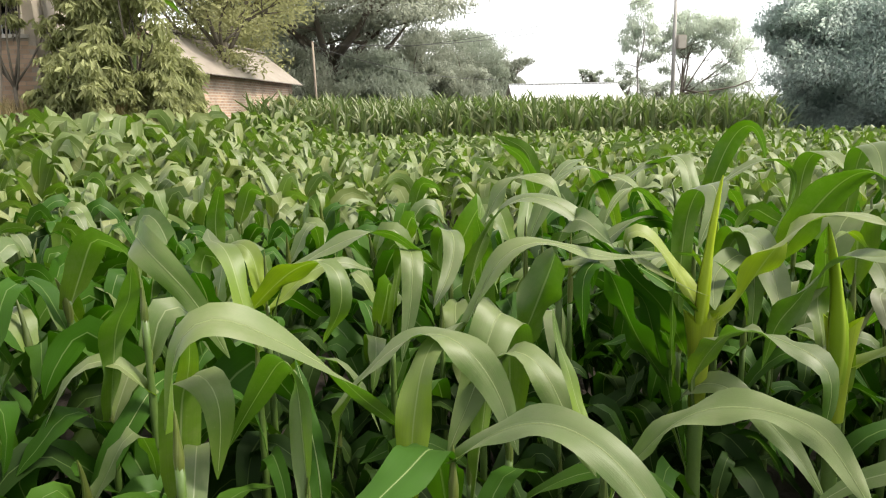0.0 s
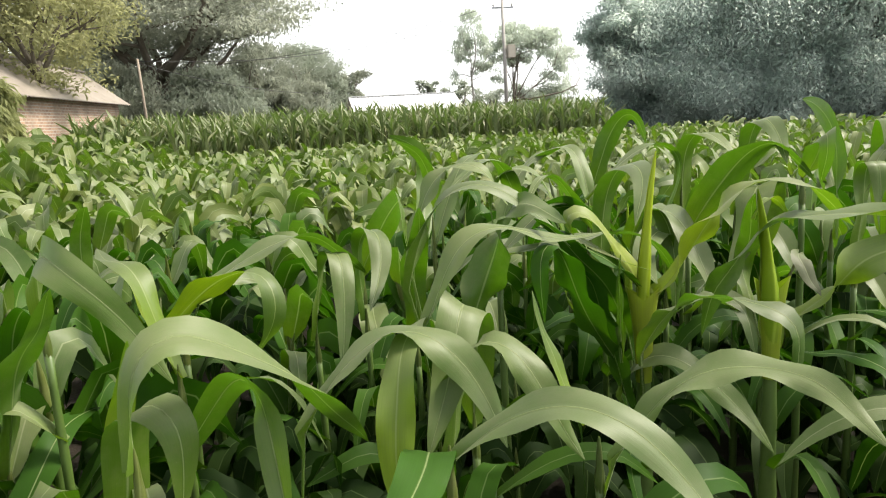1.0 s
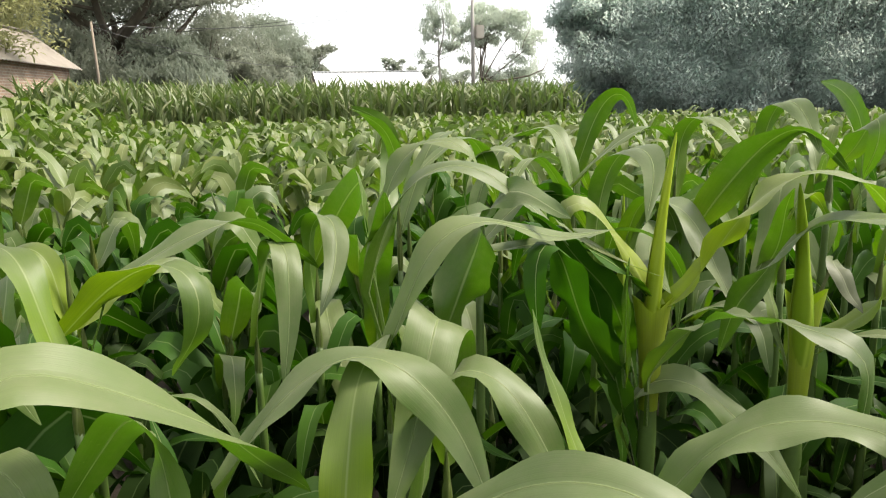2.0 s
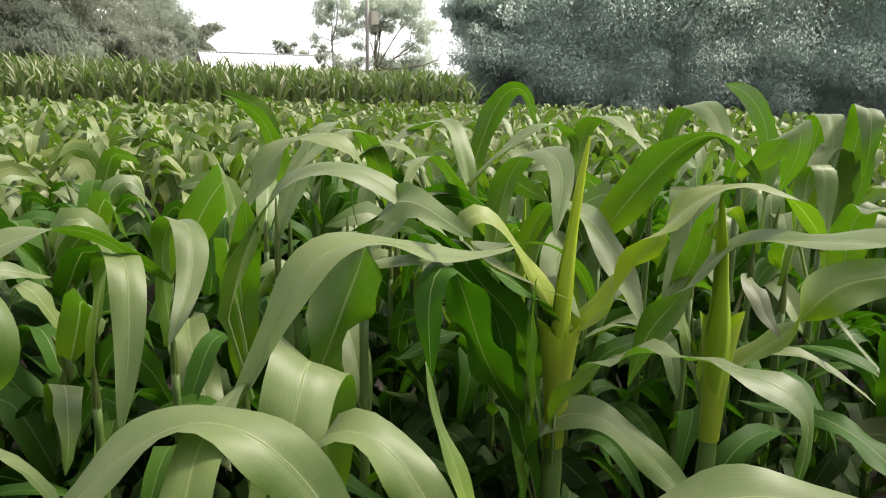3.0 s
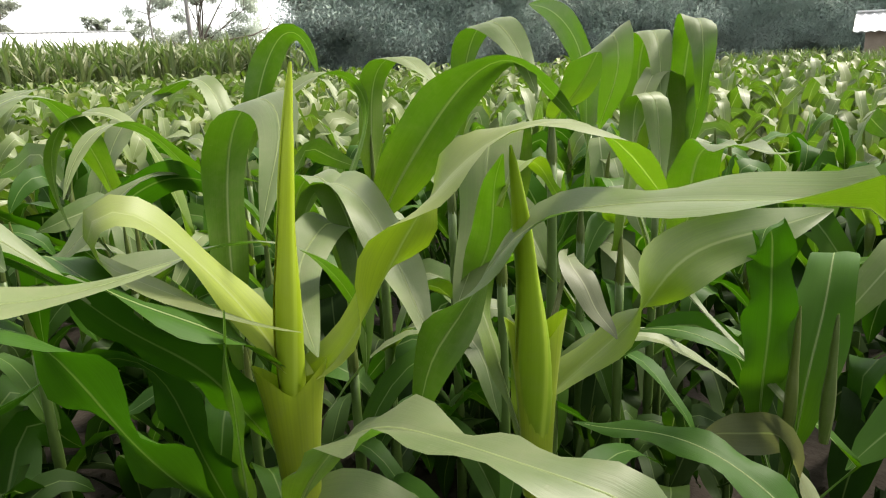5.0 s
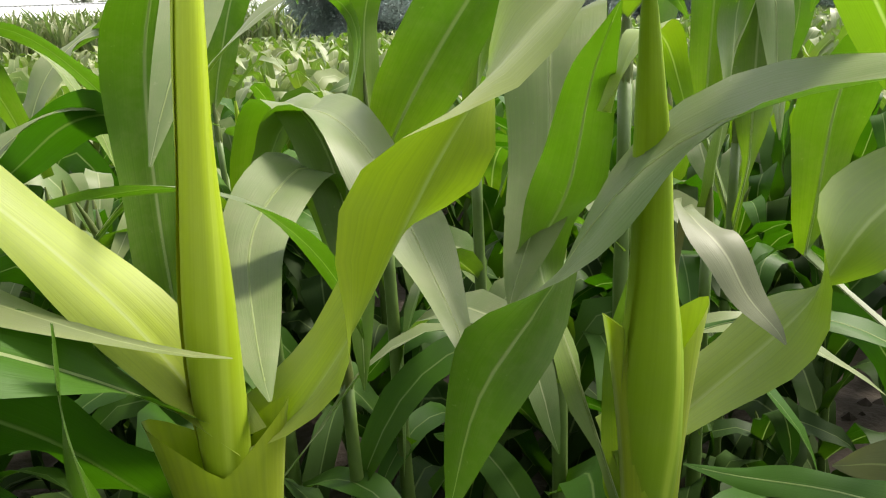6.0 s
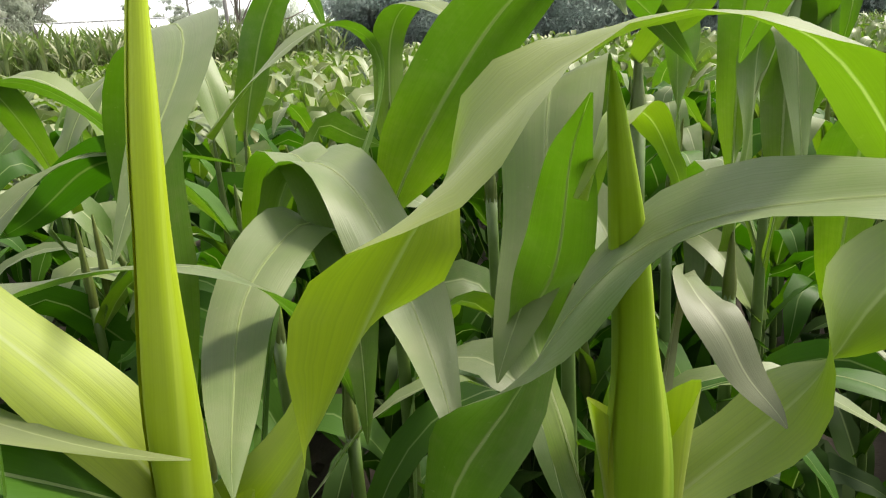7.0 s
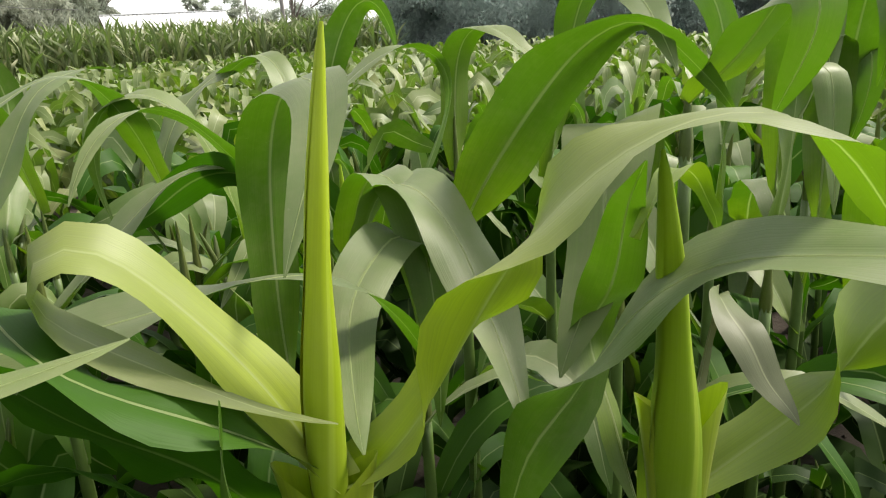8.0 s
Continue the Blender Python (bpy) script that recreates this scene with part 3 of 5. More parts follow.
shaped_plant((0.625, 2.448), (0.99, 0.14, 0.009, (0, 0)), 1.09, '', 73, [
    dict(az=350, rise=11, length=0.65, width=0.089, lin=-9, drop=-86, at=0.74, soft=0.088, sweep=-5, roll=13, twist=-4, kink=19, turn_at=0.44, flip=-19, flip_at=0.38, foot=0.45, base=(0.000, 0.000, 1.094)),
])
shaped_plant((0.452, 2.137), (0.64, 0.14, 0.009, (0, 0)), 0.74, 'maize plant with broad pale folded leaves', 74, [
    dict(az=253, rise=92, length=0.71, width=0.131, lin=-6, drop=-148, at=0.48, soft=0.046, sweep=-4, roll=-2, twist=-13, kink=-23, turn_at=0.54, flip=-21, flip_at=0.42, foot=0.45, base=(-0.000, 0.000, 0.744)),
])
shaped_plant((0.03, 1.938), (0.52, 0.14, 0.009, (0, 0)), 0.86, '', 75, [
    dict(az=8, rise=62, length=0.65, width=0.118, lin=-40, drop=-90, at=0.49, soft=0.095, sweep=-18, roll=1, twist=-15, kink=-34, turn_at=0.46, flip=56, flip_at=0.59, foot=0.45, base=(0.017, 0.043, 0.856)),
    dict(az=111, rise=74, length=0.40, width=0.055, lin=-5, drop=-7, at=0.50, soft=0.080, sweep=6, roll=-2, twist=6, kink=8, turn_at=0.50, flip=1, flip_at=0.40, foot=0.45, base=(-0.017, -0.044, 0.615)),
])
shaped_plant((0.257, 1.865), (0.54, 0.14, 0.009, (0, 0)), 0.73, '', 76, [
    dict(az=58, rise=99, length=0.54, width=0.086, lin=-55, drop=-59, at=0.58, soft=0.076, sweep=5, roll=18, twist=-7, kink=4, turn_at=0.50, flip=-25, flip_at=0.44, foot=0.45, base=(-0.035, -0.010, 0.728), mat=LEAF_YOUNG),
    dict(az=261, rise=69, length=0.76, width=0.110, lin=-1, drop=-75, at=0.40, soft=0.080, sweep=-5, roll=-4, twist=-26, kink=-12, turn_at=0.51, flip=5, flip_at=0.40, foot=0.45, base=(0.035, 0.010, 0.644)),
])
shaped_plant((0.61, 1.761), (0.72, 0.14, 0.009, (0, 0)), 0.87, 'maize plant with a long smooth arching leaf', 77, [
    dict(az=131, rise=63, length=0.29, width=0.037, lin=16, drop=-3, at=0.48, soft=0.079, sweep=9, roll=-15, twist=0, kink=4, turn_at=0.50, flip=3, flip_at=0.40, base=(-0.021, 0.031, 0.872), mat=LEAF_YOUNG, root=None),
    dict(az=350, rise=59, length=0.61, width=0.090, lin=-20, drop=-58, at=0.40, soft=0.091, sweep=-35, roll=5, twist=15, kink=-54, turn_at=0.67, flip=11, flip_at=0.41, foot=0.45, base=(0.021, -0.031, 0.820)),
])
shaped_plant((0.305, 1.743), (0.76, 0.14, 0.009, (0, 0)), 0.86, '', 78, [
    dict(az=325, rise=47, length=0.65, width=0.096, lin=-23, drop=-81, at=0.47, soft=0.100, sweep=-21, roll=26, twist=-28, kink=9, turn_at=0.51, flip=22, flip_at=0.49, foot=0.45, base=(0.000, -0.000, 0.858)),
])
shaped_plant((-0.224, 1.702), (0.86, 0.14, 0.009, (0, 0)), 0.96, 'maize plant with a broad arched leaf over its neighbours', 79, [
    dict(az=21, rise=90, length=0.88, width=0.099, lin=-18, drop=-120, at=0.25, soft=0.038, sweep=12, roll=5, twist=64, kink=31, turn_at=0.59, flip=-82, flip_at=0.63, foot=0.45, base=(0.000, 0.000, 0.960)),
])
shaped_plant((1.903, 2.659), (0.89, 0.14, 0.009, (0, 0)), 0.99, 'maize plant with hooked upright leaves', 80, [
    dict(az=96, rise=96, length=0.68, width=0.095, lin=-5, drop=-81, at=0.58, soft=0.091, sweep=-6, roll=30, twist=27, kink=-19, turn_at=0.51, flip=54, flip_at=0.36, foot=0.45, base=(0.000, 0.000, 0.994)),
])
shaped_plant((1.618, 2.793), (0.99, 0.14, 0.009, (0, 0)), 1.09, '', 81, [
    dict(az=265, rise=76, length=0.69, width=0.094, lin=-7, drop=-109, at=0.56, soft=0.078, sweep=-7, roll=20, twist=14, kink=-8, turn_at=0.49, flip=-12, flip_at=0.43, foot=0.45, base=(0.000, 0.000, 1.086)),
])
shaped_plant((1.654, 2.502), (1.13, 0.14, 0.009, (0, 0)), 1.23, '', 82, [
    dict(az=243, rise=25, length=0.58, width=0.084, lin=1, drop=-162, at=0.72, soft=0.032, sweep=-7, roll=7, twist=-12, kink=-5, turn_at=0.49, flip=40, flip_at=0.50, foot=0.45, base=(0.000, 0.000, 1.233)),
])
shaped_plant((2.345, 2.752), (0.87, 0.14, 0.009, (0, 0)), 0.97, '', 83, [
    dict(az=224, rise=76, length=0.69, width=0.089, lin=-21, drop=-172, at=0.63, soft=0.070, sweep=12, roll=44, twist=9, kink=3, turn_at=0.51, flip=-22, flip_at=0.44, foot=0.45, base=(0.000, 0.000, 0.973)),
])
shaped_plant((1.847, 2.487), (0.84, 0.14, 0.009, (0, 0)), 0.94, '', 84, [
    dict(az=289, rise=84, length=0.59, width=0.089, lin=5, drop=-170, at=0.60, soft=0.025, sweep=-14, roll=2, twist=4, kink=-22, turn_at=0.54, flip=-3, flip_at=0.40, foot=0.45, base=(0.000, 0.000, 0.938)),
])
shaped_plant((1.575, 3.963), (0.91, 0.14, 0.009, (0, 0)), 1.01, 'tall maize plant with a high hooked leaf', 85, [
    dict(az=313, rise=78, length=0.70, width=0.118, lin=-26, drop=-136, at=0.74, soft=0.041, sweep=8, roll=-35, twist=-10, kink=-8, turn_at=0.50, flip=-14, flip_at=0.40, foot=0.45, base=(0.000, -0.000, 1.014)),
])
shaped_plant((0.671, 3.836), (0.8, 0.14, 0.009, (0, 0)), 0.9, '', 86, [
    dict(az=257, rise=136, length=0.77, width=0.114, lin=-6, drop=-113, at=0.57, soft=0.086, sweep=-16, roll=29, twist=8, kink=-20, turn_at=0.50, flip=28, flip_at=0.36, foot=0.45, base=(0.000, 0.000, 0.899)),
])
shaped_plant((0.401, 2.446), (0.66, 0.14, 0.009, (0, 0)), 1.08, 'maize plant with long arching dusty leaves', 87, [
    dict(az=324, rise=76, length=0.68, width=0.092, lin=-21, drop=-107, at=0.51, soft=0.093, sweep=-11, roll=-9, twist=18, kink=31, turn_at=0.44, flip=20, flip_at=0.34, foot=0.45, base=(-0.041, -0.015, 1.033)),
    dict(az=12, rise=79, length=0.53, width=0.092, lin=-16, drop=-126, at=0.63, soft=0.093, sweep=-14, roll=11, twist=-22, kink=-25, turn_at=0.54, flip=16, flip_at=0.39, foot=0.45, base=(-0.020, 0.050, 1.083)),
    dict(az=358, rise=69, length=0.76, width=0.133, lin=5, drop=-86, at=0.71, soft=0.056, sweep=-28, roll=-40, twist=-29, kink=-46, turn_at=0.48, flip=-85, flip_at=0.46, foot=0.45, base=(0.061, -0.035, 0.758)),
])
shaped_plant((0.431, 2.79), (0.66, 0.14, 0.009, (0, 0)), 0.76, '', 88, [
    dict(az=265, rise=64, length=0.72, width=0.095, lin=-13, drop=-21, at=0.49, soft=0.080, sweep=-9, roll=29, twist=2, kink=8, turn_at=0.52, flip=-30, flip_at=0.41, foot=0.45, base=(0.000, 0.000, 0.756)),
])
shaped_plant((0.106, 2.809), (0.71, 0.14, 0.009, (0, 0)), 0.81, '', 89, [
    dict(az=314, rise=81, length=0.75, width=0.093, lin=-5, drop=-143, at=0.47, soft=0.071, sweep=-26, roll=31, twist=13, kink=-36, turn_at=0.51, flip=-54, flip_at=0.43, foot=0.45, base=(0.000, 0.000, 0.808)),
])
shaped_plant((0.279, 2.876), (0.74, 0.14, 0.009, (0, 0)), 0.84, '', 90, [
    dict(az=319, rise=96, length=0.72, width=0.097, lin=1, drop=-134, at=0.44, soft=0.057, sweep=-28, roll=20, twist=2, kink=-45, turn_at=0.55, flip=-35, flip_at=0.42, foot=0.45, base=(0.000, 0.000, 0.838)),
])
shaped_plant((-0.264, 2.582), (0.83, 0.14, 0.009, (0, 0)), 1.05, '', 91, [
    dict(az=360, rise=36, length=0.62, width=0.094, lin=-18, drop=-66, at=0.52, soft=0.094, sweep=21, roll=15, twist=3, kink=23, turn_at=0.50, flip=-37, flip_at=0.49, foot=0.45, base=(0.064, -0.003, 1.054)),
    dict(az=339, rise=48, length=0.71, width=0.098, lin=-41, drop=-143, at=0.61, soft=0.068, sweep=-11, roll=-35, twist=-2, kink=-20, turn_at=0.51, flip=45, flip_at=0.49, foot=0.45, base=(-0.065, 0.002, 0.930), mat=LEAF_YOUNG),
])
shaped_plant((-0.714, 2.111), (0.34, 0.14, 0.009, (0, 0)), 0.44, '', 92, [
    dict(az=36, rise=59, length=0.70, width=0.092, lin=-7, drop=-70, at=0.65, soft=0.084, sweep=21, roll=-7, twist=5, kink=29, turn_at=0.52, flip=35, flip_at=0.37, foot=0.45, base=(0.000, -0.000, 0.443)),
])
shaped_plant((-0.309, 1.879), (0.59, 0.14, 0.009, (0, 0)), 0.69, '', 93, [
    dict(az=330, rise=80, length=0.61, width=0.104, lin=-3, drop=-176, at=0.62, soft=0.057, sweep=-10, roll=-21, twist=-5, kink=-1, turn_at=0.50, flip=53, flip_at=0.53, foot=0.45, base=(0.000, 0.000, 0.694)),
])
shaped_plant((0.003, 1.788), (0.67, 0.14, 0.009, (0, 0)), 0.77, '', 94, [
    dict(az=105, rise=70, length=0.71, width=0.097, lin=-13, drop=-115, at=0.42, soft=0.062, sweep=20, roll=-43, twist=-23, kink=31, turn_at=0.53, flip=-84, flip_at=0.32, foot=0.45, base=(-0.000, 0.000, 0.767)),
])
shaped_plant((-0.373, 2.077), (0.64, 0.14, 0.009, (0, 0)), 0.74, '', 95, [
    dict(az=315, rise=67, length=0.44, width=0.061, lin=-4, drop=-8, at=0.49, soft=0.080, sweep=-12, roll=-4, twist=-12, kink=-8, turn_at=0.50, flip=-18, flip_at=0.41, foot=0.45, base=(0.000, 0.000, 0.739), mat=LEAF_YOUNG),
])
shaped_plant((-0.652, 2.309), (0.61, 0.14, 0.009, (0, 0)), 0.71, '', 96, [
    dict(az=311, rise=68, length=0.71, width=0.095, lin=0, drop=-34, at=0.42, soft=0.075, sweep=-2, roll=34, twist=7, kink=-5, turn_at=0.50, flip=-35, flip_at=0.42, foot=0.45, base=(0.000, 0.000, 0.710)),
])
shaped_plant((-0.265, 2.442), (0.76, 0.14, 0.009, (0, 0)), 0.86, '', 97, [
    dict(az=138, rise=64, length=0.67, width=0.091, lin=24, drop=-83, at=0.46, soft=0.066, sweep=-20, roll=19, twist=6, kink=-6, turn_at=0.49, flip=-20, flip_at=0.41, foot=0.45, base=(0.000, 0.000, 0.858), mat=LEAF_YOUNG),
])
shaped_plant((-0.513, 2.273), (0.99, 0.14, 0.009, (0, 0)), 1.09, '', 98, [
    dict(az=290, rise=66, length=0.66, width=0.094, lin=-22, drop=-102, at=0.37, soft=0.085, sweep=13, roll=52, twist=14, kink=44, turn_at=0.50, flip=5, flip_at=0.40, foot=0.45, base=(0.000, 0.000, 1.093)),
])
shaped_plant((1.498, 2.476), (0.92, 0.14, 0.009, (0, 0)), 1.02, '', 99, [
    dict(az=231, rise=87, length=0.60, width=0.134, lin=8, drop=-147, at=0.40, soft=0.063, sweep=-17, roll=8, twist=-11, kink=-4, turn_at=0.50, flip=14, flip_at=0.39, flip2=-11, flip2_at=0.63, foot=0.45, base=(0.000, 0.000, 1.020)),
])
shaped_plant((2.164, 2.644), (0.95, 0.4, 0.009, (0.05, 0)), 1.00, '', 82, [
    dict(az=234, rise=91, length=0.73, width=0.097, lin=-13, drop=-165, at=0.64, soft=0.10, sweep=-6, roll=0, twist=0, base=(-0.011, 0.066, 1.000)),
    dict(az=213, rise=92, length=0.68, width=0.097, lin=4, drop=-149, at=0.58, soft=0.10, sweep=-12, roll=0, twist=0, base=(-0.025, -0.045, 0.949)),
    dict(az=228, rise=82, length=0.72, width=0.097, lin=-30, drop=-183, at=0.70, soft=0.07, sweep=1, roll=0, twist=0, base=(0.036, -0.021, 1.022)),
])
shaped_plant((1.776, 2.047), (0.7, 0.25, 0.009, (0, 0)), 0.89, '', 85, [
    dict(az=12, rise=73, length=0.62, width=0.116, lin=-41, drop=-108, at=0.69, soft=0.11, sweep=15, roll=-9, twist=-8, base=(-0.008, -0.017, 0.688)),
    dict(az=221, rise=72, length=0.73, width=0.097, lin=28, drop=-88, at=0.42, soft=0.06, sweep=14, roll=0, twist=0, base=(0.075, 0.283, 0.893)),
    dict(az=212, rise=84, length=0.63, width=0.092, lin=-30, drop=-81, at=0.80, soft=0.11, sweep=-9, roll=18, twist=21, base=(0.013, 0.060, 0.683)),
    dict(az=111, rise=67, length=0.60, width=0.089, lin=-21, drop=-62, at=0.52, soft=0.12, sweep=-7, roll=-1, twist=-14, base=(-0.197, -0.258, 0.535)),
    dict(az=119, rise=47, length=0.71, width=0.055, lin=-19, drop=-73, at=0.57, soft=0.10, sweep=-3, roll=0, twist=0, base=(0.115, -0.069, 0.637)),
])
shaped_plant((0.76, 3.03), (0.8, 0.3, 0.009, (0, 0)), 0.92, '', 83, [
    dict(az=6, rise=50, length=0.65, width=0.097, lin=-14, drop=-62, at=0.56, soft=0.10, sweep=9, roll=0, twist=0, base=(-0.000, 0.000, 0.919)),
])
shaped_plant((0.638, 3.433), (0.8, 0.3, 0.009, (0, 0)), 0.94, '', 133, [
    dict(az=43, rise=63, length=0.71, width=0.097, lin=-19, drop=-60, at=0.68, soft=0.12, sweep=8, roll=0, twist=0, base=(-0.000, 0.000, 0.941)),
])
shaped_plant((1.411, 3.575), (0.75, 0.22, 0.009, (0, 0)), 1.00, '', 136, [
    dict(az=89, rise=69, length=0.80, width=0.097, lin=-3, drop=-87, at=0.41, soft=0.07, sweep=30, roll=0, twist=0, base=(0.000, 0.000, 1.030)),
])
shaped_plant((1.351, 3.471), (0.8, 0.3, 0.009, (0, 0)), 1.00, '', 134, [
    dict(az=348, rise=52, length=0.88, width=0.097, lin=-29, drop=-150, at=0.52, soft=0.08, sweep=2, roll=0, twist=0, base=(0.000, -0.000, 1.093)),
])
shaped_plant((1.249, 2.896), (0.75, 0.4, 0.012, (0, 0)), 0.91, '', 137, [
    dict(az=272, rise=81, length=0.76, width=0.097, lin=-27, drop=-153, at=0.45, soft=0.11, sweep=-6, roll=0, twist=0, base=(-0.000, -0.000, 0.910)),
])
shaped_plant((1.806, 3.471), (0.8, 0.35, 0.009, (0, 0)), 0.98, '', 135, [
    dict(az=271, rise=90, length=0.73, width=0.110, lin=-1, drop=-132, at=0.56, soft=0.10, sweep=8, roll=0, twist=0, base=(-0.000, -0.000, 0.976)),
])
shaped_plant((0.765, 3.847), (0.75, 0.22, 0.009, (0, 0)), 0.96, '', 127, [
    dict(az=222, rise=81, length=0.68, width=0.097, lin=-23, drop=-52, at=0.58, soft=0.12, sweep=10, roll=0, twist=0, base=(0.000, 0.000, 0.958)),
])
shaped_plant((1.04, 3.461), (0.75, 0.22, 0.009, (0, 0)), 0.99, '', 128, [
    dict(az=217, rise=76, length=0.71, width=0.097, lin=-20, drop=-95, at=0.55, soft=0.10, sweep=-1, roll=0, twist=0, base=(-0.000, -0.000, 0.986)),
])
shaped_plant((1.079, 3.509), (0.75, 0.22, 0.009, (0, 0)), 0.95, '', 129, [
    dict(az=149, rise=86, length=0.75, width=0.097, lin=-36, drop=-164, at=0.56, soft=0.11, sweep=0, roll=0, twist=0, base=(0.069, -0.224, 0.955)),
    dict(az=48, rise=60, length=0.75, width=0.097, lin=-7, drop=-46, at=0.51, soft=0.10, sweep=-22, roll=0, twist=0, base=(-0.070, 0.225, 0.907)),
])
shaped_plant((1.294, 3.134), (0.75, 0.22, 0.009, (0, 0)), 0.92, '', 131, [
    dict(az=198, rise=52, length=0.78, width=0.066, lin=-12, drop=-103, at=0.76, soft=0.10, sweep=37, roll=0, twist=0, base=(0.000, -0.000, 0.919)),
])
shaped_plant((1.734, 1.967), (0.75, 0.22, 0.009, (0, 0)), 0.59, '', 133, [
    dict(az=78, rise=60, length=0.36, width=0.106, lin=20, drop=-102, at=0.41, soft=0.03, sweep=4, roll=17, twist=108, base=(0.000, -0.000, 0.594), mat=LEAF_DRY),
])
shaped_plant((0.314, 3.269), (0.75, 0.22, 0.009, (0, 0)), 0.84, '', 138, [
    dict(az=322, rise=70, length=0.88, width=0.115, lin=-74, drop=-141, at=0.77, soft=0.06, sweep=-80, roll=-21, twist=-82, base=(-0.030, 0.004, 0.845)),
    dict(az=260, rise=33, length=0.56, width=0.127, lin=-13, drop=-87, at=0.13, soft=0.09, sweep=37, roll=5, twist=12, base=(0.030, -0.004, 0.768)),
])
shaped_plant((-0.948, 4.23), (0.75, 0.22, 0.009, (0, 0)), 0.77, '', 138, [
    dict(az=300, rise=84, length=0.51, width=0.108, lin=-26, drop=-60, at=0.85, soft=0.10, sweep=2, roll=-10, twist=-11, base=(0.000, -0.000, 0.769)),
])
shaped_plant((-0.49, 3.465), (0.75, 0.22, 0.009, (0, 0)), 0.72, '', 139, [
    dict(az=150, rise=82, length=0.50, width=0.094, lin=0, drop=-134, at=0.61, soft=0.10, sweep=2, roll=-12, twist=-35, base=(-0.019, 0.004, 0.719), mat=LEAF_YOUNG),
    dict(az=20, rise=45, length=0.55, width=0.095, lin=-2, drop=-66, at=0.55, soft=0.11, sweep=13, roll=22, twist=30, base=(0.019, -0.003, 0.704), mat=LEAF_YOUNG),
])
shaped_plant((-1.326, 4.232), (0.75, 0.22, 0.009, (0, 0)), 0.84, '', 146, [
    dict(az=320, rise=80, length=0.53, width=0.104, lin=-28, drop=-89, at=0.82, soft=0.09, sweep=-18, roll=-3, twist=-23, base=(0.456, -1.261, 0.641)),
    dict(az=334, rise=12, length=1.01, width=0.118, lin=-34, drop=-54, at=0.08, soft=0.05, sweep=26, roll=28, twist=48, base=(-0.455, 1.260, 0.840)),
])


# ---- ground ----
def spaced(near0, near1, step, far, growth=1.35):
    mid = list(np.arange(near0, near1 + 1e-6, step))
    low, high, d = [near0], [near1], step
    while low[-1] > -far:
        d *= growth
        low.append(low[-1] - d)
        high.append(high[-1] + d)
    return low[:0:-1] + mid + high[1:]


GX, GY = spaced(-0.8, 3.2, 0.05, 1500, 1.18), spaced(0.6, 4.2, 0.05, 1500, 1.18)
gverts = [(x, y, ground_height(x, y)) for y in GY for x in GX]
gfaces = [(j * len(GX) + i, j * len(GX) + i + 1, (j + 1) * len(GX) + i + 1, (j + 1) * len(GX) + i) for j in range(len(GY) - 1) for i in range(len(GX) - 1)]
tagged(new("ground", mesh_of("ground", gverts, gfaces, SOIL)), "dark crumbly brown soil between the maize plants", "soil", "", "structure")

# clods of earth lying between the stalks
rng = random.Random(5)
clods = []
for _ in range(700):
    x, y = rng.uniform(-0.6, 3.2), rng.uniform(0.9, 4.2)
    r, z = rng.uniform(0.008, 0.03), ground_height(x, y)
    ring = [(x + r * rng.uniform(0.7, 1.2) * math.cos(a), y + r * rng.uniform(0.7, 1.2) * math.sin(a), z + r * rng.uniform(-0.1, 0.3)) for a in (0, 1.25, 2.5, 3.8, 5.0)]
    clods.append((ring + [(x, y, z + r * rng.uniform(0.6, 1.0))], [(i, (i + 1) % 5, 5) for i in range(5)], [(0, 0)] * 6))
v, f, t = joined(clods)
tagged(new("soil_clod", mesh_of("soil_clod", v, f, SOIL, None, False)), "small crumbly brown clods of earth", "soil", "", "stuff")

# ---- the field ----
templates = []
for k in range(9):
    rng = random.Random(40 + k)
    templates.append(maize_plant((0, 0, -50), random_plant_spec(rng), whorl=(0.68, rng.uniform(0.16, 0.28), 0.013, (rng.gauss(0, 0.03), rng.gauss(0, 0.03))), stalk_height=0.76, n=11, heart=WHORL_GREEN))
# smaller plants under the taller ones; canopy shade is put into their leaf colour
SMALL_LABEL = "small maize plant crowded under taller ones, shade painted into its leaves"
small = []
for k in range(5):
    rng = random.Random(140 + k)
    small.append(maize_plant((0, 0, -50), random_plant_spec(rng), whorl=(0.68, 0.15, 0.011, (rng.gauss(0, 0.03), 0)), stalk_height=0.74, n=11, heart=WHORL_GREEN, label=SMALL_LABEL, shaded_below=0.8))


def low_plant(spec_rng, tall, n, across, upright=0.0):
    pieces = []
    for sp in random_plant_spec(spec_rng, tall):
        sp = dict(sp, n=n, across=across)
        sp["rise"] = min(88, sp["rise"] + upright)
        if upright:
            sp["drop"] *= 0.35
            sp["lin"] *= 0.4
            sp["width"] *= 0.56
        pieces.append(blade_arrays(**sp))
    v, f, t = joined(pieces)
    return np.array(v), f, np.array(t)


def planted(name, places, models, mat, label, category="maize plants"):
    """Many plants that nobody would count, as one mesh. places: x, y, z, turn, size."""
    V, F, U, off = [], [], [], 0
    rng = random.Random(9)
    for x, y, z, turn, size in places:
        v, f, t = models[rng.randrange(len(models))]
        c, s = math.cos(turn), math.sin(turn)
        V.append(np.stack([(v[:, 0] * c - v[:, 1] * s) * size + x, (v[:, 0] * s + v[:, 1] * c) * size + y, v[:, 2] * size + z], 1))
        U.append(t)
        F.extend(tuple(q + off for q in face) for face in f)
        off += len(v)
    return tagged(new(name, mesh_of(name, np.concatenate(V), F, mat, np.concatenate(U))), label, category, "", "stuff")


